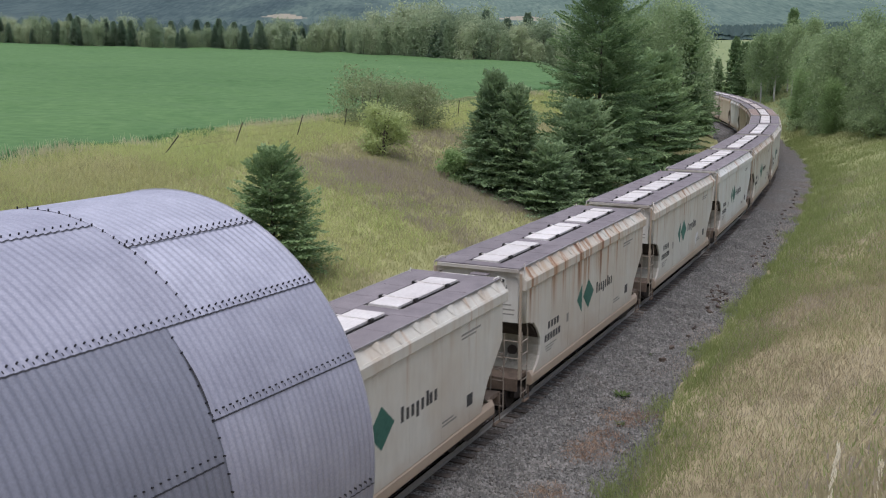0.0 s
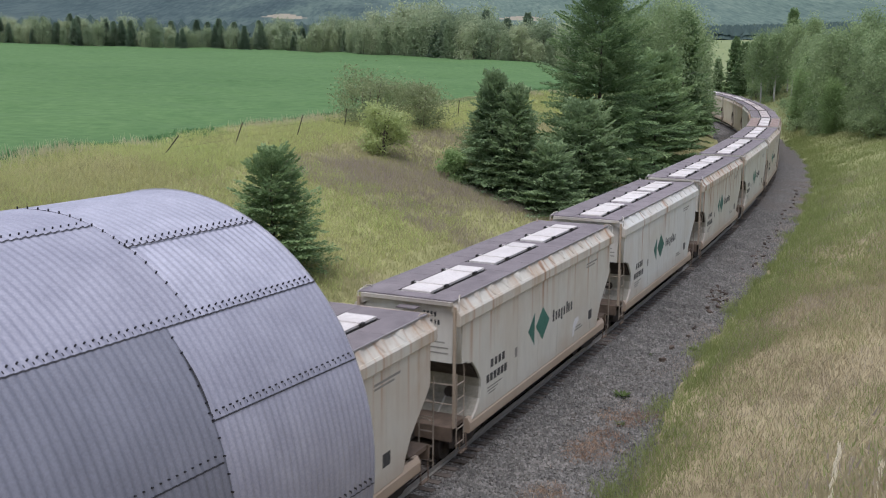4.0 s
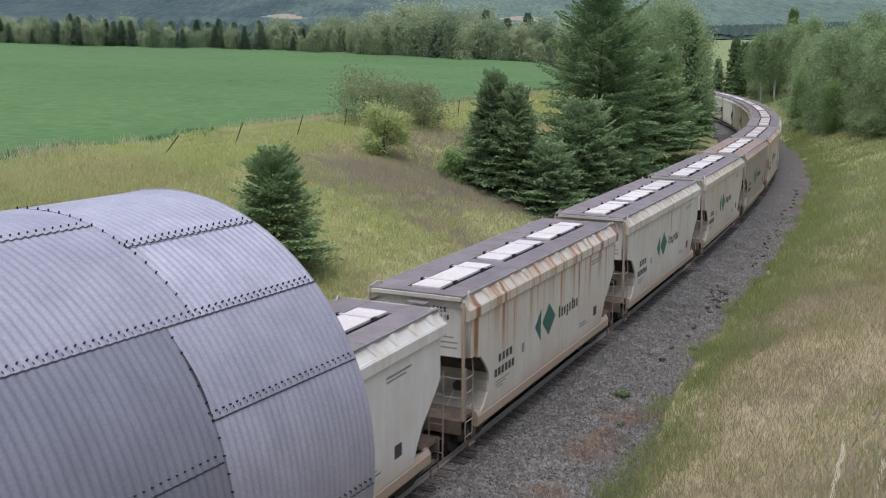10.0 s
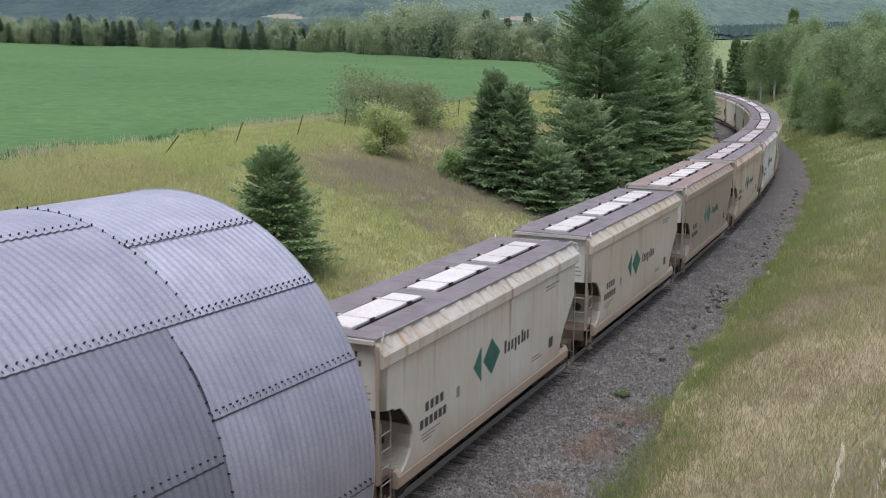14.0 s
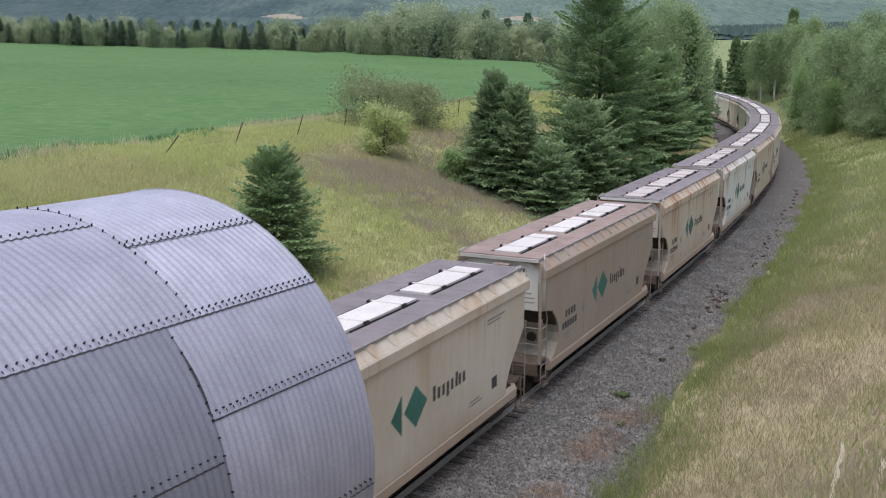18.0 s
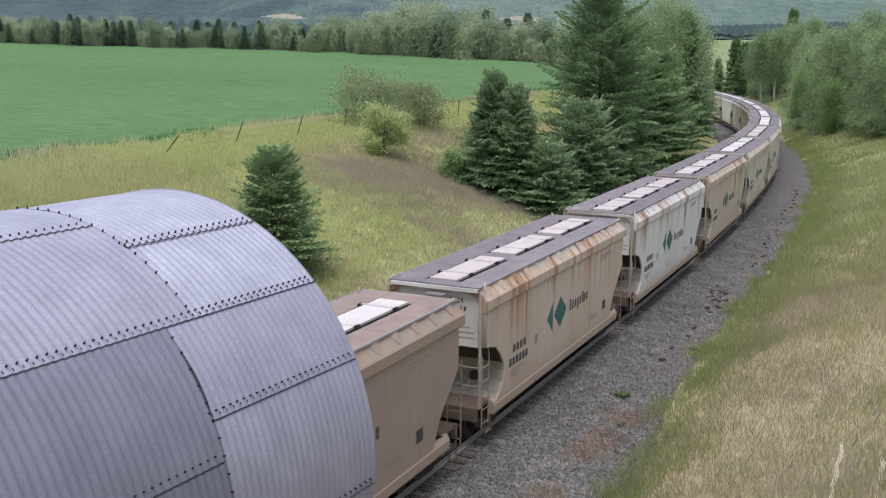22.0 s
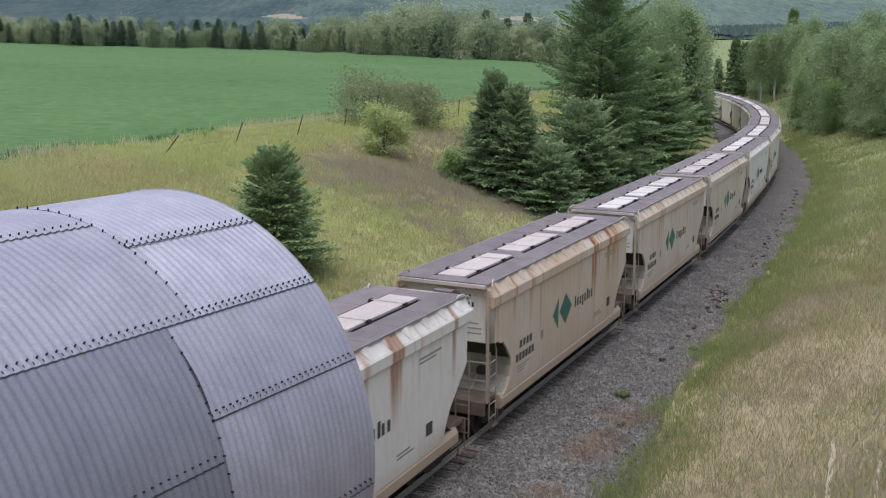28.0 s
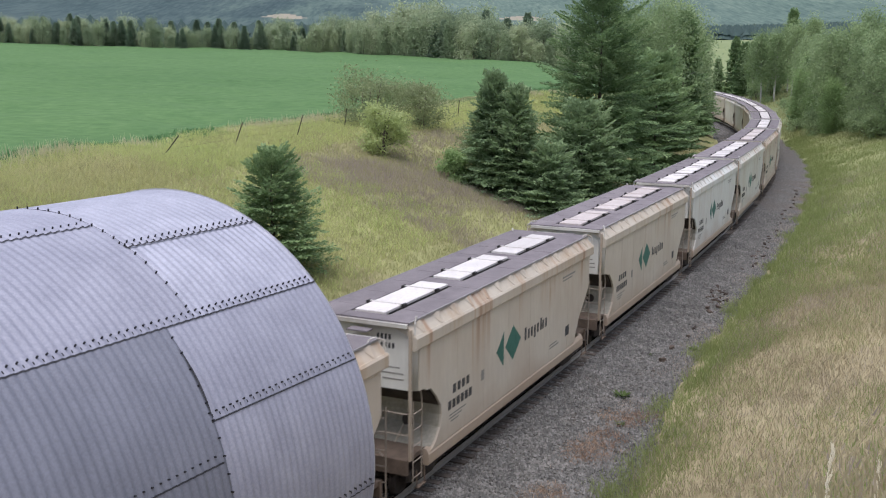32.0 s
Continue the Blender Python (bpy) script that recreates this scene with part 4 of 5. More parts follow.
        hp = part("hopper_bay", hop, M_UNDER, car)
        part("outlet_gate", Shape().box(u - 0.5, u + 0.5, -0.75, 0.75, 0.36, 0.46, 0.02), M_TRUCK, hp)
    for u in TRUCKS:
        bol = Shape().box(u - 0.2, u + 0.2, -1.0 - RAIL_SHIFT, 1.0 - RAIL_SHIFT, 0.42, 0.62, 0.04).tube([(u, -RAIL_SHIFT, 0.6), (u, -RAIL_SHIFT, 0.7)], 0.25, 10)
        truck = part("truck", bol, M_TRUCK, car)
        for side in (-1, 1):
            y = side * 0.99 - RAIL_SHIFT
            fr = Shape().prism_y([(u - 1.12, 0.56), (u - 1.12, 0.40), (u - 0.72, 0.36), (u - 0.42, 0.20), (u + 0.42, 0.20), (u + 0.72, 0.36), (u + 1.12, 0.40), (u + 1.12, 0.56), (u + 0.5, 0.72), (u - 0.5, 0.72)], y - 0.08, y + 0.08)
            sf = part("side_frame", fr, M_TRUCK, truck)
        for du in (-0.89, 0.89):
            ws = Shape().tube([(0, -1.05, 0), (0, 1.05, 0)], 0.08, 8)
            for y in (-0.755, 0.755):
                s_ = math.copysign(1, y)
                ws.tube([(0, y - 0.07 * s_, 0), (0, y - 0.045 * s_, 0)], 0.455, 24)
                ws.tube([(0, y - 0.045 * s_, 0), (0, y + 0.07 * s_, 0)], 0.42, 24, 0.415)
            for y in (-1.05, 1.05):
                ws.tube([(0, y - 0.03, 0), (0, y + 0.04, 0)], 0.1, 6)
            w = part("wheelset", ws, M_TRUCK, truck)
            w.location = (u + du, -RAIL_SHIFT, 0.42)
    return car


def car_pose(s_front):
    """The pose of a car whose origin is s_front along the track."""
    ax, ay, _ = on_track(s_front + TRUCKS[0])
    bx, by, _ = on_track(s_front + TRUCKS[1])
    h = math.atan2(by - ay, bx - ax)
    return Matrix.Translation((float(ax - math.cos(h) * TRUCKS[0]), float(ay - math.sin(h) * TRUCKS[0]), 0)) @ Matrix.Rotation(h, 4, "Z")


def train_shift(t):
    return SPEED * t + 0.5 * ACCEL * t * t


# paint, hatch and walkway for each car in running order
LOOKS = ["cream", "cream", "rust", "cream", "white", "rust", "cream", "beige", "brown", "stained", "white", "stained", "beige", "beige", "white", "cream", "beige", "cream", "white", "beige", "cream", "rust", "beige", "cream"]
RUST = [0.4, 0.45, 1.15, 0.85, 0.3, 1.2, 0.6, 0.4, 0.2, 1.0, 0.9, 0.8, 0.55, 0.35]
PINK = {9, 10, 11, 13, 16}
PAINT_OF = {"cream": (0, "weathered cream covered hopper car with rust stains under its roof edge"),
            "white": (1, "white covered hopper car with light rust stains on the track"),
            "rust": (2, "white covered hopper car streaked with heavy rust"),
            "beige": (3, "dusty beige covered hopper car with a grey roof walkway"),
            "stained": (4, "white covered hopper car heavily stained tan and brown"),
            "brown": (5, "dirty brown covered hopper car with a rust-brown roof walkway")}
CARS = []


def build_train():
    first = build_car()
    for k, kind in enumerate(LOOKS):
        car = first if k == 0 else copy_thing(first, Matrix.Identity(4))
        CARS.append((car, FIRST + (k - 6) * PITCH))
        car.matrix_basis = car_pose(CARS[-1][1])
        rng = random.Random(100 + k)
        shade = (rng.random(), rng.random(), RUST[k % len(RUST)], 1.0)
        if k == 3:
            patch = part("paint_patch", Shape().prism_y([(10.15, 1.3), (10.3, 1.32), (10.5, 1.62), (10.86, 1.78), (10.8, 1.92), (10.4, 1.9), (10.2, 1.7)], -1.571, -1.565), M_TAG, car, "white curved patch of paint")
        which, label = PAINT_OF[kind]
        tagged(car, label)
        for ob in car.children_recursive:
            if ob.type != "MESH" or not ob.material_slots:
                continue
            ob.color = shade
            slot = ob.material_slots[0]
            was = ob.data.materials[0]
            want = was
            if was == PAINTS[0]:
                want = PAINTS[which]
            elif was == M_HATCH and k in PINK:
                want = M_HATCH_PINK
            elif was == PAINT_SILL and kind == "brown":
                want = PAINTS[5]
            elif was == M_BOARD and kind == "brown":
                want = M_BOARD_RUST
            if want != was:
                slot.link = "OBJECT"
                slot.material = want


build_train()


# ---------------------------------------------------------------- plants
def conifer_crown(rng, height, radius, density=1.0, leaf=1.0, low=0.03, wide=1.0, taper=0.86):
    """Corners (quads) of the needle sprays of a fir: whorls of branches, each a drooping flat frond of short twigs."""
    g = np.random.default_rng(rng.randrange(10 ** 6))
    gap = 0.20 * (height / 7) ** 0.5 / density
    whorls = max(9, int(height * (0.97 - low) / gap))
    per = 9
    w = np.repeat(np.arange(whorls), per)
    nb = len(w)
    f = low + (0.975 - low) * (w + g.normal(0, 0.5, nb)) / whorls
    f = np.clip(f, low, 0.985)
    az = g.uniform(0, 6.2832, whorls)[w] + np.tile(np.arange(per), whorls) * 6.2832 / per + g.normal(0, 0.22, nb)
    lobe = 1 + 0.13 * np.sin(az * 2 + rng.uniform(0, 6)) + 0.10 * np.sin(az * 3 - f * 14 + rng.uniform(0, 6))
    reach = radius * (1 - f) ** taper * lobe * g.uniform(0.55, 1.12, nb) + 0.10 * leaf
    rise = 0.26 + 0.85 * smooth(0.62, 1.0, f) + 0.2 * smooth(0.2, 0.7, f) + g.normal(0, 0.10, nb)
    droop = (0.38 - 0.28 * f) * g.uniform(0.6, 1.3, nb)
    rows = np.maximum(3, (reach / (0.13 * leaf)).astype(int))
    b = np.repeat(np.arange(nb), rows * 6)
    k = np.concatenate([np.repeat(np.arange(c), 6) for c in rows])
    lane = np.tile(np.array([-1.0, -0.62, -0.28, 0.28, 0.62, 1.0]), int(rows.sum()))
    u = (k + g.random(len(b))) / rows[b]
    keep = u > 0.12
    b, u, lane = b[keep], u[keep], lane[keep]
    m = len(b)
    rc = reach[b]
    d = np.stack([np.cos(az[b]), np.sin(az[b]), 0 * u], -1)
    side = np.stack([-d[:, 1], d[:, 0], 0 * u], -1)
    half = np.minimum(0.40 * rc, 1.1) * np.clip(u * 2.4, 0, 1) * (1.06 - u) ** 0.65 + 0.05 * leaf
    across = lane * half * g.uniform(0.75, 1.15, m)
    out = rc * u + 0.55 * np.abs(across) * (1 - u)
    p = d * out[:, None] + side * across[:, None]
    p[:, 2] = f[b] * height + rc * (rise[b] * u - droop[b] * u * u + 0.28 * np.maximum(u - 0.65, 0)) - 0.22 * np.abs(across) + g.normal(0, 0.035 * leaf, m)
    slope = rise[b] - 2 * droop[b] * u + 0.28 * (u > 0.65)
    v = d * g.uniform(0.7, 1.1, m)[:, None] + side * (0.75 * lane * g.uniform(0.6, 1.2, m))[:, None]
    v[:, 2] = slope + g.normal(0, 0.28, m)
    v /= np.linalg.norm(v, axis=1)[:, None]
    up = np.stack([0 * u, 0 * u, 1 + 0 * u], -1) + 0.35 * d + g.normal(0, 0.38, (m, 3))
    x = np.cross(v, up)
    x *= (g.uniform(0.05, 0.085, m) * leaf * wide / (np.linalg.norm(x, axis=1) + 1e-6))[:, None]
    v = v * (g.uniform(0.17, 0.34, m) * leaf)[:, None]
    return np.stack([p, p + v * 0.45 + x, p + v, p + v * 0.45 - x], 1).reshape(-1, 3)


def make_conifer(seed, height, radius, material, density=1.0, leaf=1.0, wide=1.0, taper=0.8):
    rng = random.Random(seed)
    tree = new("fir_tree")
    trunk = Shape().tube([(0, 0, -0.4), (rng.uniform(-.05, .05), 0.03, height * 0.3), (rng.uniform(-.1, .1), rng.uniform(-.1, .1), height * 0.7), (0, 0, height)], 0.013 * height + 0.05, 7, 0.015)
    part("trunk", trunk, M_BARK, tree)
    part("crown", soup("crown", conifer_crown(rng, height, radius, density, leaf, 0.03, wide, taper), 4, material), None, tree)
    return tree


def make_broadleaf(seed, height, radius, material, bark=None, leaf=0.2, clumps=120, per=26, trunk_share=0.25, lean=0.0, stems=1, pointed=False, loose=(0.10, 0.24), name=""):
    """A tree or bush: forking limbs that end in loose clumps of single leaves."""
    rng = random.Random(seed)
    nrng = np.random.default_rng(seed)
    tree = new(name or ("broadleaf_tree" if trunk_share > 0.12 else "bush"))
    wood = Shape()
    tips = []
    for st in range(stems):
        a0 = rng.uniform(0, 6.28)
        ox, oy = (0.0, 0.0) if stems == 1 else (math.cos(a0) * radius * 0.25, math.sin(a0) * radius * 0.25)
        lx, ly = lean * height + ox * 1.2 + rng.uniform(-.06, .06) * height, oy * 1.2 + rng.uniform(-.06, .06) * height
        tall = height * rng.uniform(0.8, 0.97)
        spine = [Vector((ox, oy, -0.3)), Vector((ox + lx * 0.3, oy + ly * 0.3, tall * 0.35)), Vector((ox + lx * 0.7, oy + ly * 0.7, tall * 0.7)), Vector((ox + lx, oy + ly, tall))]
        wood.tube(spine, 0.011 * height + 0.03, 7, 0.012)
        limbs = max(5, int(clumps / stems / 6))
        for k in range(limbs):
            f = trunk_share + (0.97 - trunk_share) * (k + rng.random()) / limbs
            j = min(2, int(f / 0.35))
            q = spine[j].lerp(spine[j + 1], min(1.0, (f - 0.35 * j) / 0.35))
            az = k * 2.39996 + rng.uniform(-0.6, 0.6)
            bulge = math.sin(math.pi * min(1.0, (f - trunk_share) / (1 - trunk_share) * 0.82 + 0.18)) ** 0.7
            if pointed:
                g0 = (f - trunk_share) / (1 - trunk_share)
                bulge = min(1.0, 0.5 + 2.4 * g0) * (1 - g0) ** 0.75 * 1.1 - 0.25
            reach = radius * (0.35 + 0.75 * bulge) * rng.uniform(0.55, 1.1)
            up = rng.uniform(0.15, 0.8) * reach
            end = q + Vector((math.cos(az) * reach, math.sin(az) * reach, up))
            mid = q.lerp(end, 0.5) + Vector((0, 0, -0.08 * reach))
            wood.tube([q, mid, end], 0.006 * height * (1.1 - f) + 0.012, 4, 0.006)
            for w in range(6):
                g = rng.uniform(0.35, 1.08)
                tips.append(q.lerp(end, g) + Vector((rng.gauss(0, .16), rng.gauss(0, .16), rng.gauss(0, .13))) * radius)
    part("trunk" if trunk_share > 0.12 else "stem", wood, bark or M_BARK, tree)
    c = np.array([tuple(p) for p in tips])
    size = nrng.uniform(*loose, len(c)) * radius
    n = len(c) * per
    pos = np.repeat(c, per, 0) + nrng.normal(size=(n, 3)) * np.repeat(size, per)[:, None] * (np.array([0.85, 0.85, 1.3]) if pointed else np.array([1, 1, 0.7]))
    pos[:, 2] = np.maximum(pos[:, 2], 0.05)
    u = nrng.normal(size=(n, 3))
    u /= np.linalg.norm(u, axis=1, keepdims=True)
    v = np.cross(u, nrng.normal(size=(n, 3)))
    v /= np.linalg.norm(v, axis=1, keepdims=True)
    ln = leaf * nrng.uniform(0.6, 1.3, (n, 1))
    quads = np.stack([pos - u * ln, pos + v * ln * 0.55, pos + u * ln, pos - v * ln * 0.55], 1).reshape(-1, 3)
    part("crown", soup("crown", quads, 4, material), None, tree)
    return tree


def plant(tree, x, y, turn=0.0, sink=0.05):
    tree.matrix_basis = pose(x, y, ground_at(x, y) - sink, 0, 0, turn)
    return tree


def plant_copy(tree, x, y, turn, size, sink=0.05):
    ob = copy_thing(tree, pose(x, y, ground_at(x, y) - sink, 0, 0, turn))
    ob.scale = (size, size, size)
    return ob


NEAR_FIRS = [
    (11, -7.65, 46.6, 5.25, 2.85, "dark", "young blue-green spruce beside the steel tunnel"),
    (12, 3.4, 73.6, 8.1, 3.0, "blue", "dark green fir on the grassy bank"),
    (13, 5.0, 72.6, 7.7, 2.7, "blue", "dark green young fir on the grassy bank"),
    (14, 9.9, 75.6, 7.2, 4.4, "blue", "bushy blue-green young fir beside the track"),
    (19, 7.2, 71.0, 4.4, 3.0, "blue", "low dark green fir on the grassy bank"),
    (15, 12.0, 82.0, 16.6, 7.0, "dark", "tall dark green fir with drooping branches"),
    (16, 18.6, 92.6, 11.0, 5.0, "dark", "dark fir among taller trees by the track"),
    (17, 29.8, 133.0, 16.0, 4.4, "dark", "dark fir at the bend of the track"),
    (18, 37.7, 157.0, 14.6, 3.5, "dark", "slim fir at the bend of the track")]


def build_trees():
    for seed, x, y, h, r, tone, label in NEAR_FIRS:
        tree = make_conifer(seed, h, r, M_BLUEFIR if tone == "blue" else M_FIR, 1.25 if h < 9 else 1.0, 0.62 if y < 50 else 0.85 if y < 90 else 1.15, 1.15, 0.64)
        tagged(plant(tree, x, y, seed * 40), label, "fir tree", "firs on the cutting bank")
    for seed, x, y, h, r, label in [(31, 23.6, 120, 17.2, 5.2, "tall pale green birch behind the firs"), (32, 20.8, 108, 15.0, 4.4, "slim grey-green birch behind the tall fir"),
                                    (33, 33.8, 150, 17.5, 4.6, "pale green birch at the bend of the track"), (34, 29.2, 139, 17.6, 4.8, "tall pale green birch beside the track")]:
        tagged(plant(make_broadleaf(seed, h, r, M_LEAF_GREY, M_PALE_BARK, 0.14, 560, 46, 0.03, 0, 2, True, (0.08, 0.20), "birch_tree"), x, y, seed * 25), label, "birch tree", "birches at the bend")
    for seed, x, y, h, r, mat, label in [(41, -6.2, 86.0, 4.2, 2.3, M_SHRUB, "sparse grey-green shrub at the field fence"), (42, -4.6, 75.0, 3.7, 1.55, M_LEAF_LIME, "yellow-green leafy bush on the bank"),
                                         (43, -1.9, 90.0, 3.5, 2.2, M_SHRUB, "olive shrub at the field fence"), (44, 0.8, 73.0, 2.2, 0.8, M_LEAF, "small green sapling on the bank"),
                                         (45, 2.8, 80.0, 2.4, 1.3, M_SHRUB, "low grey-green shrub behind the firs")]:
        tagged(plant(make_broadleaf(seed, h, r, mat, None, 0.1, 190, 34, 0.03, 0, 5, False, (0.1, 0.3)), x, y, seed * 31), label, "bush", "bushes on the bank")
    shrub = make_broadleaf(48, 2.6, 1.7, M_LEAF_GREY, None, 0.11, 140, 26, 0.06, 0, 4)
    tagged(plant(shrub, 52.2, 130.5), "grey-green shrub at the edge of the wood", "bush", "undergrowth at the wood")
    for x, y, turn, size in ((50.6, 122.5, 40, 1.1), (53.6, 137.0, 120, 0.9), (51.5, 146.0, 200, 0.8), (53.5, 151.0, 10, 1.0), (50.9, 115.0, 300, 0.9), (55.0, 128.0, 160, 1.2), (48.6, 108.5, 80, 0.7), (59.5, 172, 60, 1.1), (60.8, 186, 210, 0.6), (63.2, 196, 20, 0.6), (64.5, 212, 130, 0.55), (57.0, 168, 250, 0.9), (66.5, 224, 340, 1.2), (69.5, 224, 100, 1.5), (52.5, 158, 190, 0.7)):
        plant_copy(shrub, x, y, turn, size)
    # the wood beyond the bend
    aspen = make_broadleaf(51, 13.5, 2.5, M_LEAF_GREY, M_PALE_BARK, 0.15, 260, 30, 0.30, 0, 1, True, (0.14, 0.34), "aspen")
    leafy_tree = make_broadleaf(52, 12.5, 3.6, M_LEAF, None, 0.15, 420, 42, 0.04, 0, 2, True, (0.10, 0.26), "broadleaf_tree")
    olive = make_broadleaf(53, 13.0, 3.5, M_LEAF_GREY, M_PALE_BARK, 0.15, 420, 42, 0.05, 0, 2, True, (0.10, 0.26), "broadleaf_tree")
    dark = make_conifer(54, 13.0, 3.2, M_FIR, 0.9, 1.6, 1.2, 0.75)
    spots = [(aspen, 65.5, 226, 75, 1.02), (aspen, 64.3, 215, 260, 1.1), (aspen, 66.0, 212, 10, 1.05), (aspen, 67.8, 229, 20, 0.98), (aspen, 70.3, 231, 130, 0.98), (aspen, 68.5, 220, 220, 1.02), (aspen, 71.5, 221, 300, 1.08), (aspen, 68.4, 209, 80, 1.12), (aspen, 66.8, 199, 60, 0.92), (aspen, 73.5, 212, 200, 1.1),
             (dark, 66.6, 244, 0, 1.0), (dark, 66.4, 236, 90, 0.9), (dark, 68.6, 240, 300, 0.85), (dark, 63.8, 248, 200, 0.7), (dark, 78, 240, 150, 1.2),
             (leafy_tree, 54.3, 154.9, 0, 0.86), (leafy_tree, 56.0, 163.5, 120, 0.72), (leafy_tree, 52.8, 141.5, 200, 0.62), (leafy_tree, 58.5, 170, 250, 0.8),
             (olive, 54.9, 146.5, 40, 1.12), (olive, 58.5, 152, 160, 1.0), (olive, 54.2, 134.5, 280, 0.86), (olive, 52.6, 125, 330, 0.95), (olive, 60.5, 162, 100, 1.1), (olive, 62, 178, 190, 1.0), (olive, 57.5, 138, 10, 0.95), (olive, 52.0, 119, 77, 0.85), (leafy_tree, 55.5, 129, 310, 0.9), (dark, 59.5, 150, 30, 0.8), (leafy_tree, 60.5, 145, 33, 0.95), (olive, 63.5, 156, 222, 1.15), (dark, 57.0, 166, 70, 0.75), (olive, 57.2, 158.5, 140, 0.95), (leafy_tree, 64.5, 165, 15, 1.05)]
    used = set()
    texts = {aspen: ("slim pale-barked aspen beyond the bend", "aspen tree"), leafy_tree: ("bushy green broadleaf tree beside the bend", "broadleaf tree"),
             olive: ("olive-green broadleaf tree above the cutting", "broadleaf tree"), dark: ("dark fir beyond the bend of the track", "fir tree")}
    for tree, (label, cat) in texts.items():
        tagged(tree, label, cat, "wood beyond the bend")
    for tree, x, y, turn, size in spots:
        if tree in used:
            plant_copy(tree, x, y, turn, size)
        else:
            used.add(tree)
            plant(tree, x, y, turn)
            tree.scale = (size, size, size)
    # tree line at the far side of the field
    rng = random.Random(9)
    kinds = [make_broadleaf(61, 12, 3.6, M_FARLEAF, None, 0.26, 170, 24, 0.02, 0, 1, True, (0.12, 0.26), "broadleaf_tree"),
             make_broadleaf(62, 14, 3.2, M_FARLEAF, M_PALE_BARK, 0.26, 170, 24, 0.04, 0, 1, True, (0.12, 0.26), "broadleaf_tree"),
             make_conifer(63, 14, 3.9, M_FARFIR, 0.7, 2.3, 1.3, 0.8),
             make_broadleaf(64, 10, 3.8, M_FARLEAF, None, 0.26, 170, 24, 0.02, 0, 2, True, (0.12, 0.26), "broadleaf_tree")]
    for k, t in enumerate(kinds):
        tagged(t, "dark conifer in the tree line behind the field" if k == 2 else "green broadleaf tree in the tree line behind the field", "fir tree" if k == 2 else "broadleaf tree", "tree line behind the field")
    line = [(-150, 305, 4.6), (-108, 313, 7.0), (-82, 318, 6.0), (-58, 317, 6.6), (-31, 316, 7.6), (-14, 301, 10.6), (2, 286, 10.8), (17, 268, 8.2), (30, 264, 10.0), (45, 270, 11.0)]
    first = set()
    for row, back in enumerate((0, 6, 14, 24)):
        for seg in range(len(line) - 1):
            (x0, y0, h0), (x1, y1, h1) = line[seg], line[seg + 1]
            n = int(math.hypot(x1 - x0, y1 - y0) / (2.3 + row * 0.5))
            for k in range(n):
                f = (k + rng.uniform(0.1, 0.9)) / n
                x, y, h = x0 + (x1 - x0) * f, y0 + (y1 - y0) * f + back + rng.uniform(-2, 2), h0 + (h1 - h0) * f
                pick = rng.random()
                j = 2 if pick < (0.55 if x < -62 else 0.15) else rng.choice((0, 1, 3))
                t = kinds[j]
                size = h * rng.uniform(0.62, 1.2) * (1 + 0.08 * row) / (12, 14, 14, 10)[j]
                if j in first:
                    plant_copy(t, x, y, rng.uniform(0, 360), size, 0.2)
                else:
                    first.add(j)
                    plant(t, x, y)
                    t.scale = (size, size, size)


build_trees()


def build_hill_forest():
    """Thousands of far firs and broadleaf crowns on the hills, as plain small cones and lumps."""
    rng = np.random.default_rng(21)
    az = np.radians(rng.uniform(-26, 26, 22000))
    r = np.sqrt(rng.uniform(430 ** 2, 1500 ** 2, len(az)))
    x, y = r * np.sin(az), r * np.cos(az)
    mask_wood = (r > 830) | ((r > 690) & (np.degrees(az) > 12.5)) | ((lumps(x, y, 90, 2) > 0.42) & (r < 2600))
    clear = in_clearing(x, y) | in_clearing(x * 1.012, y * 1.012) | in_clearing(x * 1.025, y * 1.025)
    s, off = track_coords(x, y)
    e, v = fence_coords(x, y)
    keep = mask_wood & ~clear & ((r < 1350) | ((np.degrees(az) < -6) & (r < 1480))) & (np.abs(off) > 14)
    x, y, r = x[keep], y[keep], r[keep]
    z = ground_z(x, y)
    h = rng.uniform(5, 10, len(x))
    w = h * rng.uniform(0.5, 0.85, len(x))
    faces = []
    n = 6
    for ring, (z0, z1, k) in enumerate(((0.02, 0.62, 1.0), (0.4, 1.0, 0.68))):
        a0 = rng.uniform(0, 6.28, len(x))
        rad = w[:, None] * k * rng.uniform(0.7, 1.2, (len(x), n))
        low = (z + h * z0)[:, None] + h[:, None] * rng.uniform(-0.05, 0.1, (len(x), n))
        for i in range(n):
            j = (i + 1) % n
            p0 = np.stack([x + rad[:, i] * np.cos(a0 + i * 6.2832 / n), y + rad[:, i] * np.sin(a0 + i * 6.2832 / n), low[:, i]], -1)
            p1 = np.stack([x + rad[:, j] * np.cos(a0 + j * 6.2832 / n), y + rad[:, j] * np.sin(a0 + j * 6.2832 / n), low[:, j]], -1)
            p2 = np.stack([x, y, z + h * z1], -1)
            faces.append(np.stack([p0, p1, p2], 1))
    tri = np.concatenate(faces, 0)
    firs = np.tile(np.degrees(np.arctan2(x, y)) + 5 * lumps(x, y, 160, 5) + rng.normal(0, 1.5, len(x)) - 60.0 * (r < 840) < -8.0, len(faces))
    tagged(new("hill_forest", soup("hill_forest", tri[firs].reshape(-1, 3), 3, M_HILLTREE)), "dark conifer forest covering the distant hills, haze in its bluish colour", "forest", kind="stuff")
    tagged(new("hill_forest", soup("hill_forest", tri[~firs].reshape(-1, 3), 3, M_HILLPALE)), "blue-green forest covering the distant hills, haze in its paler colour", "forest", kind="stuff")


build_hill_forest()


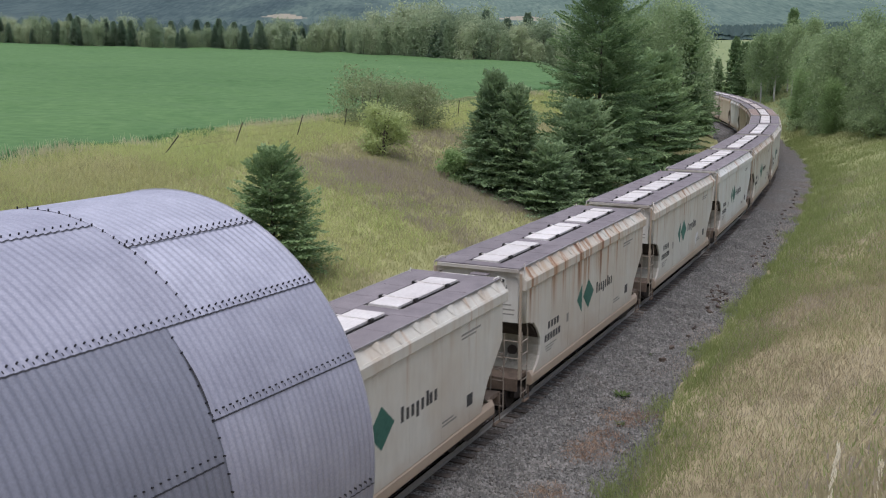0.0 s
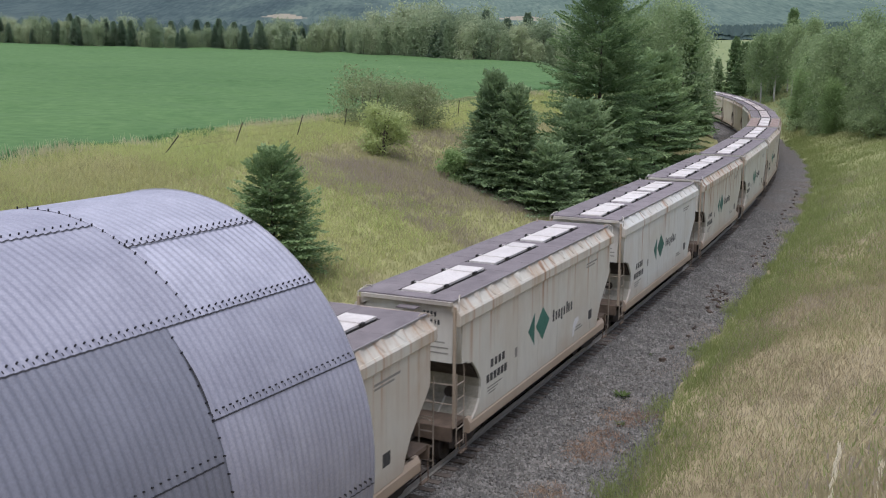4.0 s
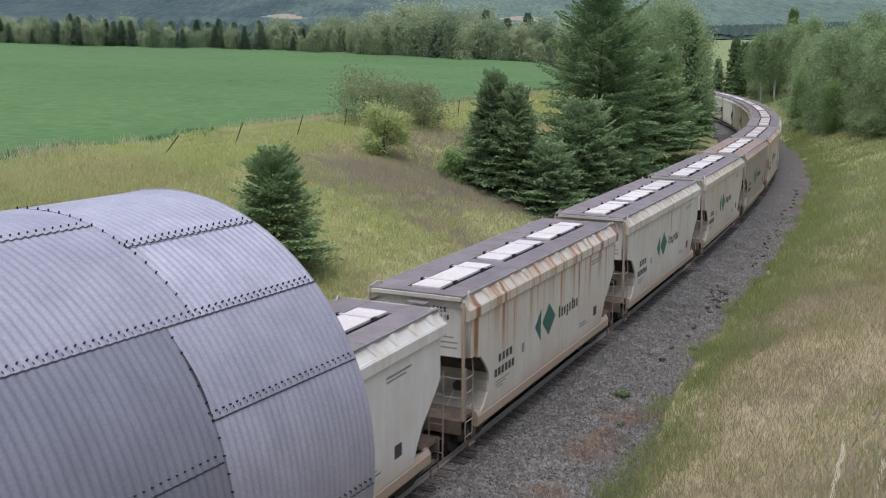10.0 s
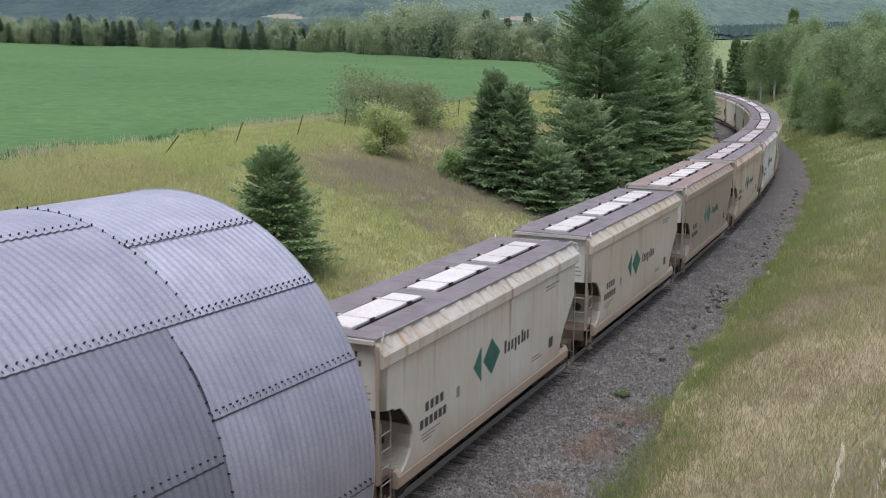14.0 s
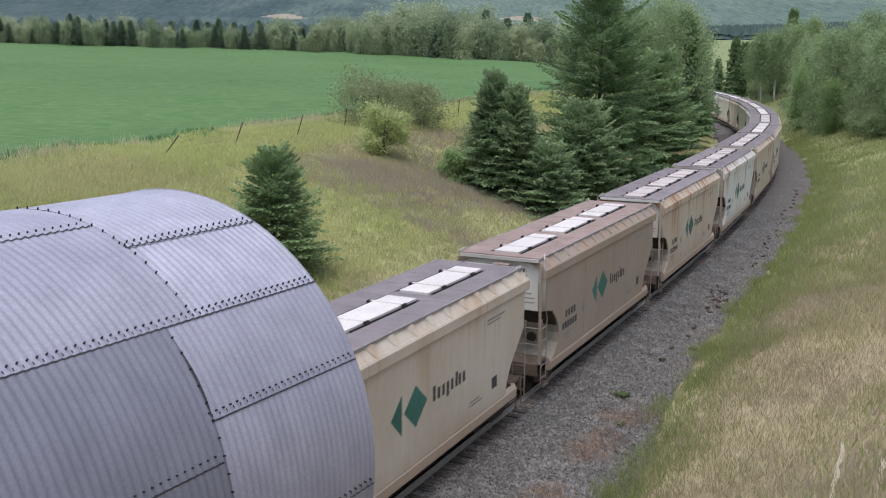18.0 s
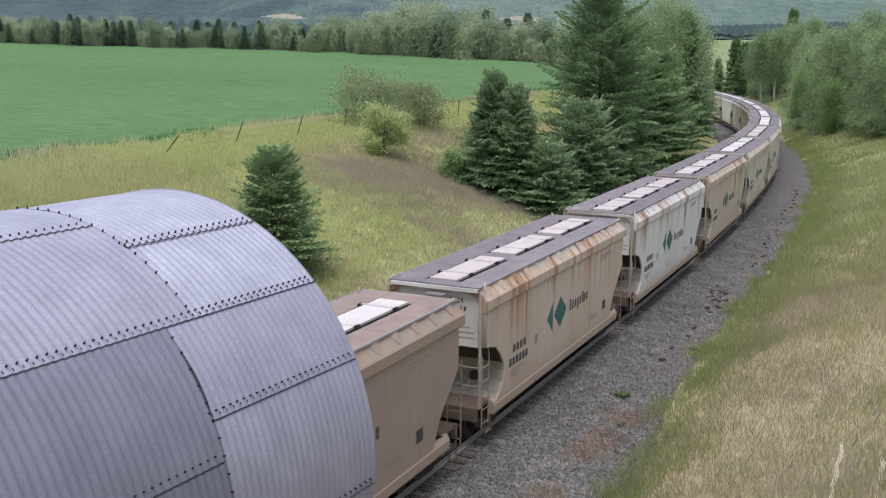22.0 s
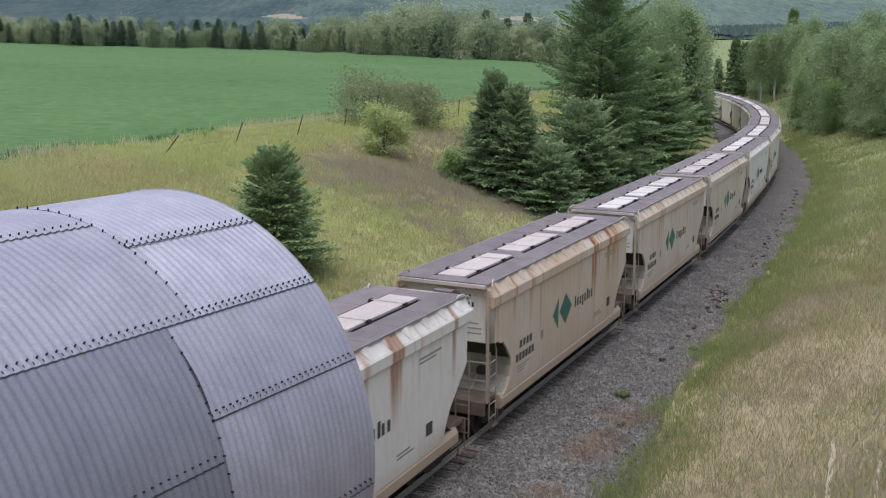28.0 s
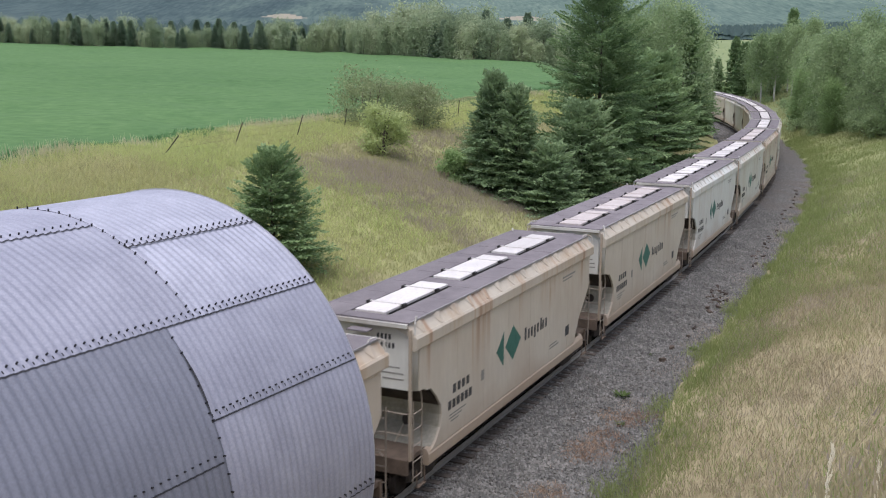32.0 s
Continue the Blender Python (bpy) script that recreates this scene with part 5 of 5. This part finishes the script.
def blades(name, x, y, height, width, per, material, label, lean=0.35, seed=1, spread=0.12, category="grass"):
    """Single grass blades in tufts at the points; height: an array."""
    rng = np.random.default_rng(seed)
    z = surface_z(x, y)
    x, y, z, h = (np.repeat(a, per) for a in (x, y, z, height))
    n = len(x)
    x, y = x + rng.normal(0, spread, n), y + rng.normal(0, spread, n)
    h = h * rng.uniform(0.5, 1.15, n)
    az = rng.uniform(0, 6.2832, n)
    ld = rng.uniform(0.05, lean, n) * h
    turn = rng.uniform(0, 6.2832, n)
    wx, wy = np.cos(turn) * width * (0.6 + 0.8 * rng.random(n)), np.sin(turn) * width * (0.6 + 0.8 * rng.random(n))
    a = np.stack([x - wx, y - wy, z - 0.05], -1)
    b = np.stack([x + wx, y + wy, z - 0.05], -1)
    m = np.stack([x + np.cos(az) * ld, y + np.sin(az) * ld, z + h], -1)
    ob = new(name, soup(name, np.stack([a, b, m], 1).reshape(-1, 3), 3, material))
    return tagged(ob, label, category, kind="stuff")


def scatter(rng, s0, s1, o0, o1, n, bias=1.0):
    """Points along the track between two offsets, denser towards s0."""
    s = s0 + (s1 - s0) * rng.random(n) ** bias
    off = o0 + (o1 - o0) * rng.random(n)
    x, y, _ = on_track(s, off)
    return x, y, s, off


LITTER_S, LITTER_OFF = (8, 11, 13, 15.5, 17.5, 18.6), (3.9, 3.9, 3.8, 3.9, 4.3, 5.0)


def build_grass():
    rng = np.random.default_rng(3)
    x, y, s, off = scatter(rng, 14, 120, -34, -5.2, 84000, 1.6)
    patch = lumps(x, y, 5.0, 11) + rng.normal(0, 0.55, len(x))
    green = patch > 0.15
    blades("bank_grass", x[~green], y[~green], rng.uniform(0.15, 0.36, (~green).sum()), 0.013, 5, M_GRASS, "tall dry and green grass on the cutting bank", 1.0, 5, 0.15)
    blades("bank_grass", x[green], y[green], rng.uniform(0.15, 0.34, green.sum()), 0.013, 5, M_GRASS_BANK, "olive-green grass on the cutting bank", 1.0, 6, 0.15)
    x, y, s, off = scatter(rng, -10, 60, 5.0, 26, 54000, 1.5)
    near = (np.hypot(x, y) > 3.0) & (off > 6.2 + rng.normal(0.3, 0.5, len(x)) - 1.2 * smooth(16, 9, s)) & ((off > 5.9 + 0.5 * lumps(x, y, 1.5, 2)) | (s < 16)) & (rng.random(len(x)) > 0.75 * smooth(28, 52, s + 8 * lumps(x, y, 4.0, 6)))
    x, y = x[near], y[near]
    blades("slope_grass", x, y, rng.uniform(0.6, 1.2, len(x)) * (0.10 + 0.23 * smooth(8, 45, np.hypot(x, y))), 0.0085, 8, M_GRASS_R, "pale dry grass on the slope above the track", 1.1, 7, 0.3)
    for seed, share, mat, text in ((51, 0.0, M_GRASS_G, "olive-green grass patches on the slope"), (57, 0.3, M_DEADWEED, "brown dead grass patches on the slope")):
        x, y, s, off = scatter(rng, -6, 90, 6.0, 24, 20000, 1.5)
        ok = (lumps(x * 0.6 + y * 0.8, (y * 0.6 - x * 0.8) * 2.0, 3.6, seed) + rng.normal(0, 0.35, len(x)) > share) & (np.hypot(x, y) > 5)
        x, y = x[ok], y[ok]
        blades("slope_grass", x, y, rng.uniform(0.6, 1.2, len(x)) * (0.11 + 0.24 * smooth(8, 45, np.hypot(x, y))), 0.009, 9, mat, text, 1.1, seed, 0.32)
    x, y, s, off = scatter(rng, 34, 150, 5.6, 30, 36000, 1.25)
    pick = np.where((rng.random(len(x)) < 0.08) & (s < 65), 2, np.where(lumps(x, y, 4.0, 14) + rng.normal(0, 0.5, len(x)) > -0.25, 1, 0))
    for k, mat, text in ((0, M_GRASS_BANK, "olive-green grass on the slope at the bend"), (1, M_GRASS_G, "green grass on the slope at the bend"), (2, M_GRASS_R, "pale dry grass on the slope above the track")):
        px, py = x[pick == k], y[pick == k]
        blades("slope_grass", px, py, rng.uniform(0.22, 0.5, len(px)), 0.018, 5, mat, text, 1.1, 28 + k, 0.2)
    x, y, s, off = scatter(rng, 140, 260, 5.0, 46, 11000, 1.0)
    blades("meadow_grass", x, y, rng.uniform(0.3, 0.8, len(x)), 0.05, 6, M_GRASS_BANK, "tall olive-green meadow grass beyond the bend", 0.9, 29, 0.4)
    x, y, s, off = scatter(rng, 10, 140, 4.0, 8.6, 26000, 1.4)
    edge = off - (4.4 + 0.6 * lumps(x, y, 1.6, 4) + 0.55 * smooth(28, 12, s))
    ok = (rng.random(len(off)) < (0.5 + 0.4 * smooth(17, 23, s)) * smooth(-0.1, 0.9, edge)) & (rng.random(len(off)) > smooth(5.3, 8.2, off + 1.1 * lumps(x, y, 2.5, 8)))
    blades("ditch_grass", x[ok], y[ok], rng.uniform(0.2, 0.45, ok.sum()), 0.012, 8, M_GRASS_G, "green grass along the ballast edge", 1.0, 9, 0.13)
    u = rng.random(5000)
    v = rng.uniform(-60, 150, len(u))
    e = field_edge(v) - 1.6 + 3.5 * u
    x = FENCE_A[0] + FENCE_U[0] * v - FENCE_U[1] * e
    y = FENCE_A[1] + FENCE_U[1] * v + FENCE_U[0] * e
    blades("crop", x, y, rng.uniform(0.1, 0.28, len(x)), 0.06, 4, M_CROP, "low green crop in the field", 0.8, 10, 0.3, "crop")
    x, y, s, off = scatter(rng, 38, 76, -25, -8, 12000, 1.2)
    ok = lumps(x, y, 4.0, 21) + rng.normal(0, 0.6, len(x)) + 0.5 * smooth(14, 4, np.abs(s - 47)) * smooth(9, 2, np.abs(off + 17.5)) > 0.3
    blades("dead_weeds", x[ok], y[ok], rng.uniform(0.25, 0.5, ok.sum()), 0.014, 9, M_DEADWEED, "dead purple-brown weeds on the bank", 0.8, 15, 0.25, "weeds")
    x, y, s, off = scatter(rng, 8, 18.8, 2.6, 5.6, 12000, 1.0)
    ok = np.abs(off - np.interp(s, LITTER_S, LITTER_OFF) + 0.3 * lumps(x, y, 1.1, 31)) < 1.0 * rng.random(len(off)) * smooth(-0.55, 0.35, lumps(x, y, 0.8, 33))
    blades("dead_litter", x[ok], y[ok], rng.uniform(0.04, 0.11, ok.sum()), 0.016, 9, M_LITTER, "red-brown dead weed litter on the ballast edge", 2.6, 16, 0.15, "litter")
    x, y, s, off = scatter(rng, 18, 90, 3.2, 5.4, 9000, 1.2)
    ok = rng.random(len(off)) < 0.75 * smooth(1.0, 0.1, np.abs(off - 4.35 - 0.35 * lumps(x, y, 2.0, 35))) * smooth(-0.5, 0.6, lumps(x, y, 1.3, 37))
    blades("dead_litter", x[ok], y[ok], rng.uniform(0.05, 0.14, ok.sum()), 0.014, 8, M_DEADWEED, "grey-brown dead weeds along the ballast edge", 2.0, 19, 0.18, "litter")
    v = rng.uniform(-40, 125, 3200)
    e = field_edge(v) + rng.uniform(-2.2, 0.8, 3200)
    x = FENCE_A[0] + FENCE_U[0] * v - FENCE_U[1] * e
    y = FENCE_A[1] + FENCE_U[1] * v + FENCE_U[0] * e
    ok = lumps(x, y, 2.2, 41) + rng.normal(0, 0.2, len(x)) > 0.25
    blades("seed_grass", x[ok], y[ok], rng.uniform(0.45, 0.85, ok.sum()), 0.03, 8, M_SEED, "tan seed heads of tall grass at the field edge", 0.5, 18, 0.25)
    e, v = np.concatenate([rng.uniform(-9, 1.0, 18000), rng.uniform(-22, 0, 12000)]), np.concatenate([rng.uniform(-40, 125, 18000), rng.uniform(-45, 14, 12000)])
    e = e + field_edge(v) - 1.0
    x = FENCE_A[0] + FENCE_U[0] * v - FENCE_U[1] * e
    y = FENCE_A[1] + FENCE_U[1] * v + FENCE_U[0] * e
    lush = lumps(x, y, 6.0, 51) + rng.normal(0, 0.35, len(x)) + 0.03 * (v + 10) > 0.0
    blades("verge_grass", x[lush], y[lush], rng.uniform(0.22, 0.48, lush.sum()), 0.018, 8, M_GRASS_LUSH, "tall yellow-green grass along the field fence", 1.7, 12, 0.2)
    blades("verge_grass", x[~lush], y[~lush], rng.uniform(0.22, 0.5, (~lush).sum()), 0.018, 8, M_GRASS_TAN, "tall ripe yellow grass along the field fence", 1.7, 13, 0.2)


build_grass()


# ---------------------------------------------------------------- ballast stones and trackside things
def build_stones():
    rng = np.random.default_rng(17)
    s = 6 + 60 * rng.random(38000) ** 1.6
    off = np.where(rng.random(len(s)) < 0.9, rng.uniform(1.5, 4.9, len(s)) + 1.0 * smooth(26, 10, s) * rng.random(len(s)), rng.uniform(1.5, 2.5, len(s)))
    x, y, _ = on_track(s, off)
    z = np.interp(off, BED_OFF, BED_Z)
    n = len(x)
    size = rng.uniform(0.024, 0.058, n)
    dirs = np.array([(1, 0, 0), (0, 1, 0), (-1, 0, 0), (0, -1, 0), (0, 0, 1), (0, 0, -1)], float)
    p = dirs[None] * size[:, None, None] * rng.uniform(0.6, 1.4, (n, 6, 1)) + rng.normal(0, 0.25, (n, 6, 3)) * size[:, None, None]
    p = p + np.stack([x, y, z + size * 0.4], -1)[:, None]
    f = [(0, 1, 4), (1, 2, 4), (2, 3, 4), (3, 0, 4), (1, 0, 5), (2, 1, 5), (3, 2, 5), (0, 3, 5)]
    me = bpy.data.meshes.new("ballast_stones")
    idx = np.arange(n)[:, None, None] * 6 + np.array(f)[None]
    me.from_pydata(p.reshape(-1, 3).tolist(), [], idx.reshape(-1, 3).tolist())
    me.materials.append(M_STONE)
    me.update()
    tagged(new("ballast_stones", me), "loose grey crushed ballast stones along the track", "gravel", kind="stuff")


build_stones()


def bed_z(off):
    return float(np.interp(off, BED_OFF, BED_Z))


def build_debris():
    rng = random.Random(33)
    spots = [(33 + k * 0.55 + rng.uniform(-.3, .3), 3.7 + rng.uniform(-0.35, 0.35)) for k in range(9)]
    spots += [(44 + k * 1.0 + rng.uniform(-.5, .5), 3.75 + rng.uniform(-0.3, 0.35)) for k in range(16)]
    spots += [(23 + k * 1.7 + rng.uniform(-.5, .5), 3.9 + rng.uniform(-0.4, 0.3)) for k in range(5)]
    spots += [(35.5 + k * 0.42 + rng.uniform(-.2, .2), 3.35 + rng.uniform(-0.3, 0.3)) for k in range(8)]
    spots += [(62 + k * 2.2, 3.7 + rng.uniform(-0.3, 0.3)) for k in range(10)]
    for s, off in spots:
        x, y, h = on_track(s, off)
        ln, wd, th = rng.uniform(0.16, 0.45), rng.uniform(0.09, 0.19), rng.uniform(0.06, 0.13)
        ob = Shape().box(-ln / 2, ln / 2, -wd / 2, wd / 2, -0.05, th, 0.03)
        ob.v = [(a + rng.uniform(-.04, .04), b + rng.uniform(-.03, .03), c + rng.uniform(-.025, .025)) for a, b, c in ob.v]
        t = new("timber_chunk", ob.mesh("timber_chunk", M_DEBRIS))
        t.matrix_basis = pose(float(x), float(y), bed_z(off), rng.uniform(-6, 6), rng.uniform(-6, 6), math.degrees(h) + rng.uniform(-50, 50))
        tagged(t, "broken brown sleeper chunk lying on the ballast shoulder", "timber", "broken sleeper pieces")


build_debris()


def build_weeds():
    for k, (s, off, size) in enumerate(((19.2, 3.5, 1.0), (24.6, 3.1, 0.4), (16.6, 4.2, 0.6), (26.5, 4.4, 0.7))):
        rng = np.random.default_rng(70 + k)
        x, y, _ = on_track(s, off)
        n = 90
        az, ln = rng.uniform(0, 6.28, n), rng.uniform(0.08, 0.38, n) * size
        up = rng.uniform(0.1, 0.7, n) * ln
        c = np.stack([np.cos(az) * ln, np.sin(az) * ln, up], -1)
        w = np.stack([-np.sin(az), np.cos(az), 0 * az], -1) * 0.045 * size
        o = c * 0.25
        q = np.stack([o, o + (c - o) * 0.55 + w, c, o + (c - o) * 0.55 - w], 1).reshape(-1, 3)
        ob = new("weed", soup("weed", q, 4, M_WEED))
        ob.location = (float(x), float(y), bed_z(off) - 0.01)
        tagged(ob, "low green weed growing in the ballast", "weed", "weeds in the ballast")


build_weeds()


STALKS = []


def build_stalk():
    for k, (x, y, top, lx) in enumerate(((3.19, 8.2, 7.94, 0.09), (3.62, 8.2, 7.80, 0.02))):
        z = ground_at(x, y)
        h = top - z
        stem = [(0, 0, -0.05), (lx * 0.25, 0, h * 0.35), (lx * 0.55, 0.01, h * 0.7), (lx, 0.02, h)]
        stalk = new("grass_stalk")
        stalk.location = (x, y, z)
        STALKS.append((stalk, h))
        part("stem", Shape().tube(stem, 0.006, 5, 0.004), M_STALK, stalk)
        head = Shape()
        rng = random.Random(80 + k)
        for i in range(70):
            f = 1 - 0.48 / h * (1 - i / 70)
            px = lx * f + 0.012 * math.sin(f * 30)
            a = i * 2.4
            head.tube([(px, 0, h * f - 0.02), (px + 0.012 * math.cos(a), 0.012 * math.sin(a), h * f + 0.015), (px + 0.008 * math.cos(a), 0.008 * math.sin(a), h * f + 0.045)], 0.005, 4, 0.002)
        part("seed_head", head, M_STALK, stalk, "pale dry seed head")
        tagged(stalk, "single tall dry grass stalk with a pale seed head", "grass stalk", "tall stalks on the slope")


build_stalk()


def build_fence():
    fence = tagged(new("fence"), "old wire fence on leaning rusty steel posts along the field", "fence")
    posts = [(-17.0, 63.6, 38), (-14.1, 71.0, 20), (-10.6, 76.0, 16), (-8.0, 84.6, 7), (-3.2, 92.0, 5), (1.3, 98.5, 4), (7.0, 113.0, 6), (13.0, 128.0, 3)]
    tops = []
    for x, y, lean in posts:
        z = ground_at(x, y)
        p = Shape().box(-0.035, 0.035, -0.012, 0.012, -0.4, 1.55).box(-0.012, 0.012, 0.012, 0.05, -0.4, 1.55)
        ob = part("post", p, M_POST, fence)
        ob.matrix_basis = pose(x, y, z, 0, lean, 0)
        tops.append(ob.matrix_basis)
    for hgt in (0.45, 0.9, 1.35):
        line = [tuple(m @ Vector((0, 0, hgt))) for m in tops]
        part("wire", Shape().tube(line, 0.004, 4), M_POST, fence, "thin rusty fence wire")


build_fence()


# ---------------------------------------------------------------- motion of the train
def motions():
    times = [0.5 * k for k in range(65)]
    for car, s0 in CARS:
        walk(car, [(t, car_pose(s0 - train_shift(t))) for t in times])
    # the stalks sway in the wind
    sway = [(0, 0), (3, 0.6), (6, 0), (9, 3.0), (11, 2.2), (13, 2.3), (16, 2.9), (19, 1.9), (23, 1.4), (26, -1.2), (28, -3.0), (30, -2.4), (32, -3.4)]
    for stalk, h in STALKS:
        place = Matrix.Translation(stalk.location)
        walk(stalk, [(t, place @ Matrix.Rotation(radians(a), 4, "Y")) for t, a in sway])
    fast = [0.1 * k for k in range(321)]
    turns = [(t, Matrix.Rotation(-train_shift(t) / 0.42, 4, "Y")) for t in fast]
    for car, s0 in CARS:
        for ob in car.children_recursive:
            if ob.name.startswith("wheelset"):
                place = Matrix.Translation(ob.location)
                walk(ob, [(t, place @ m) for t, m in turns])


motions()
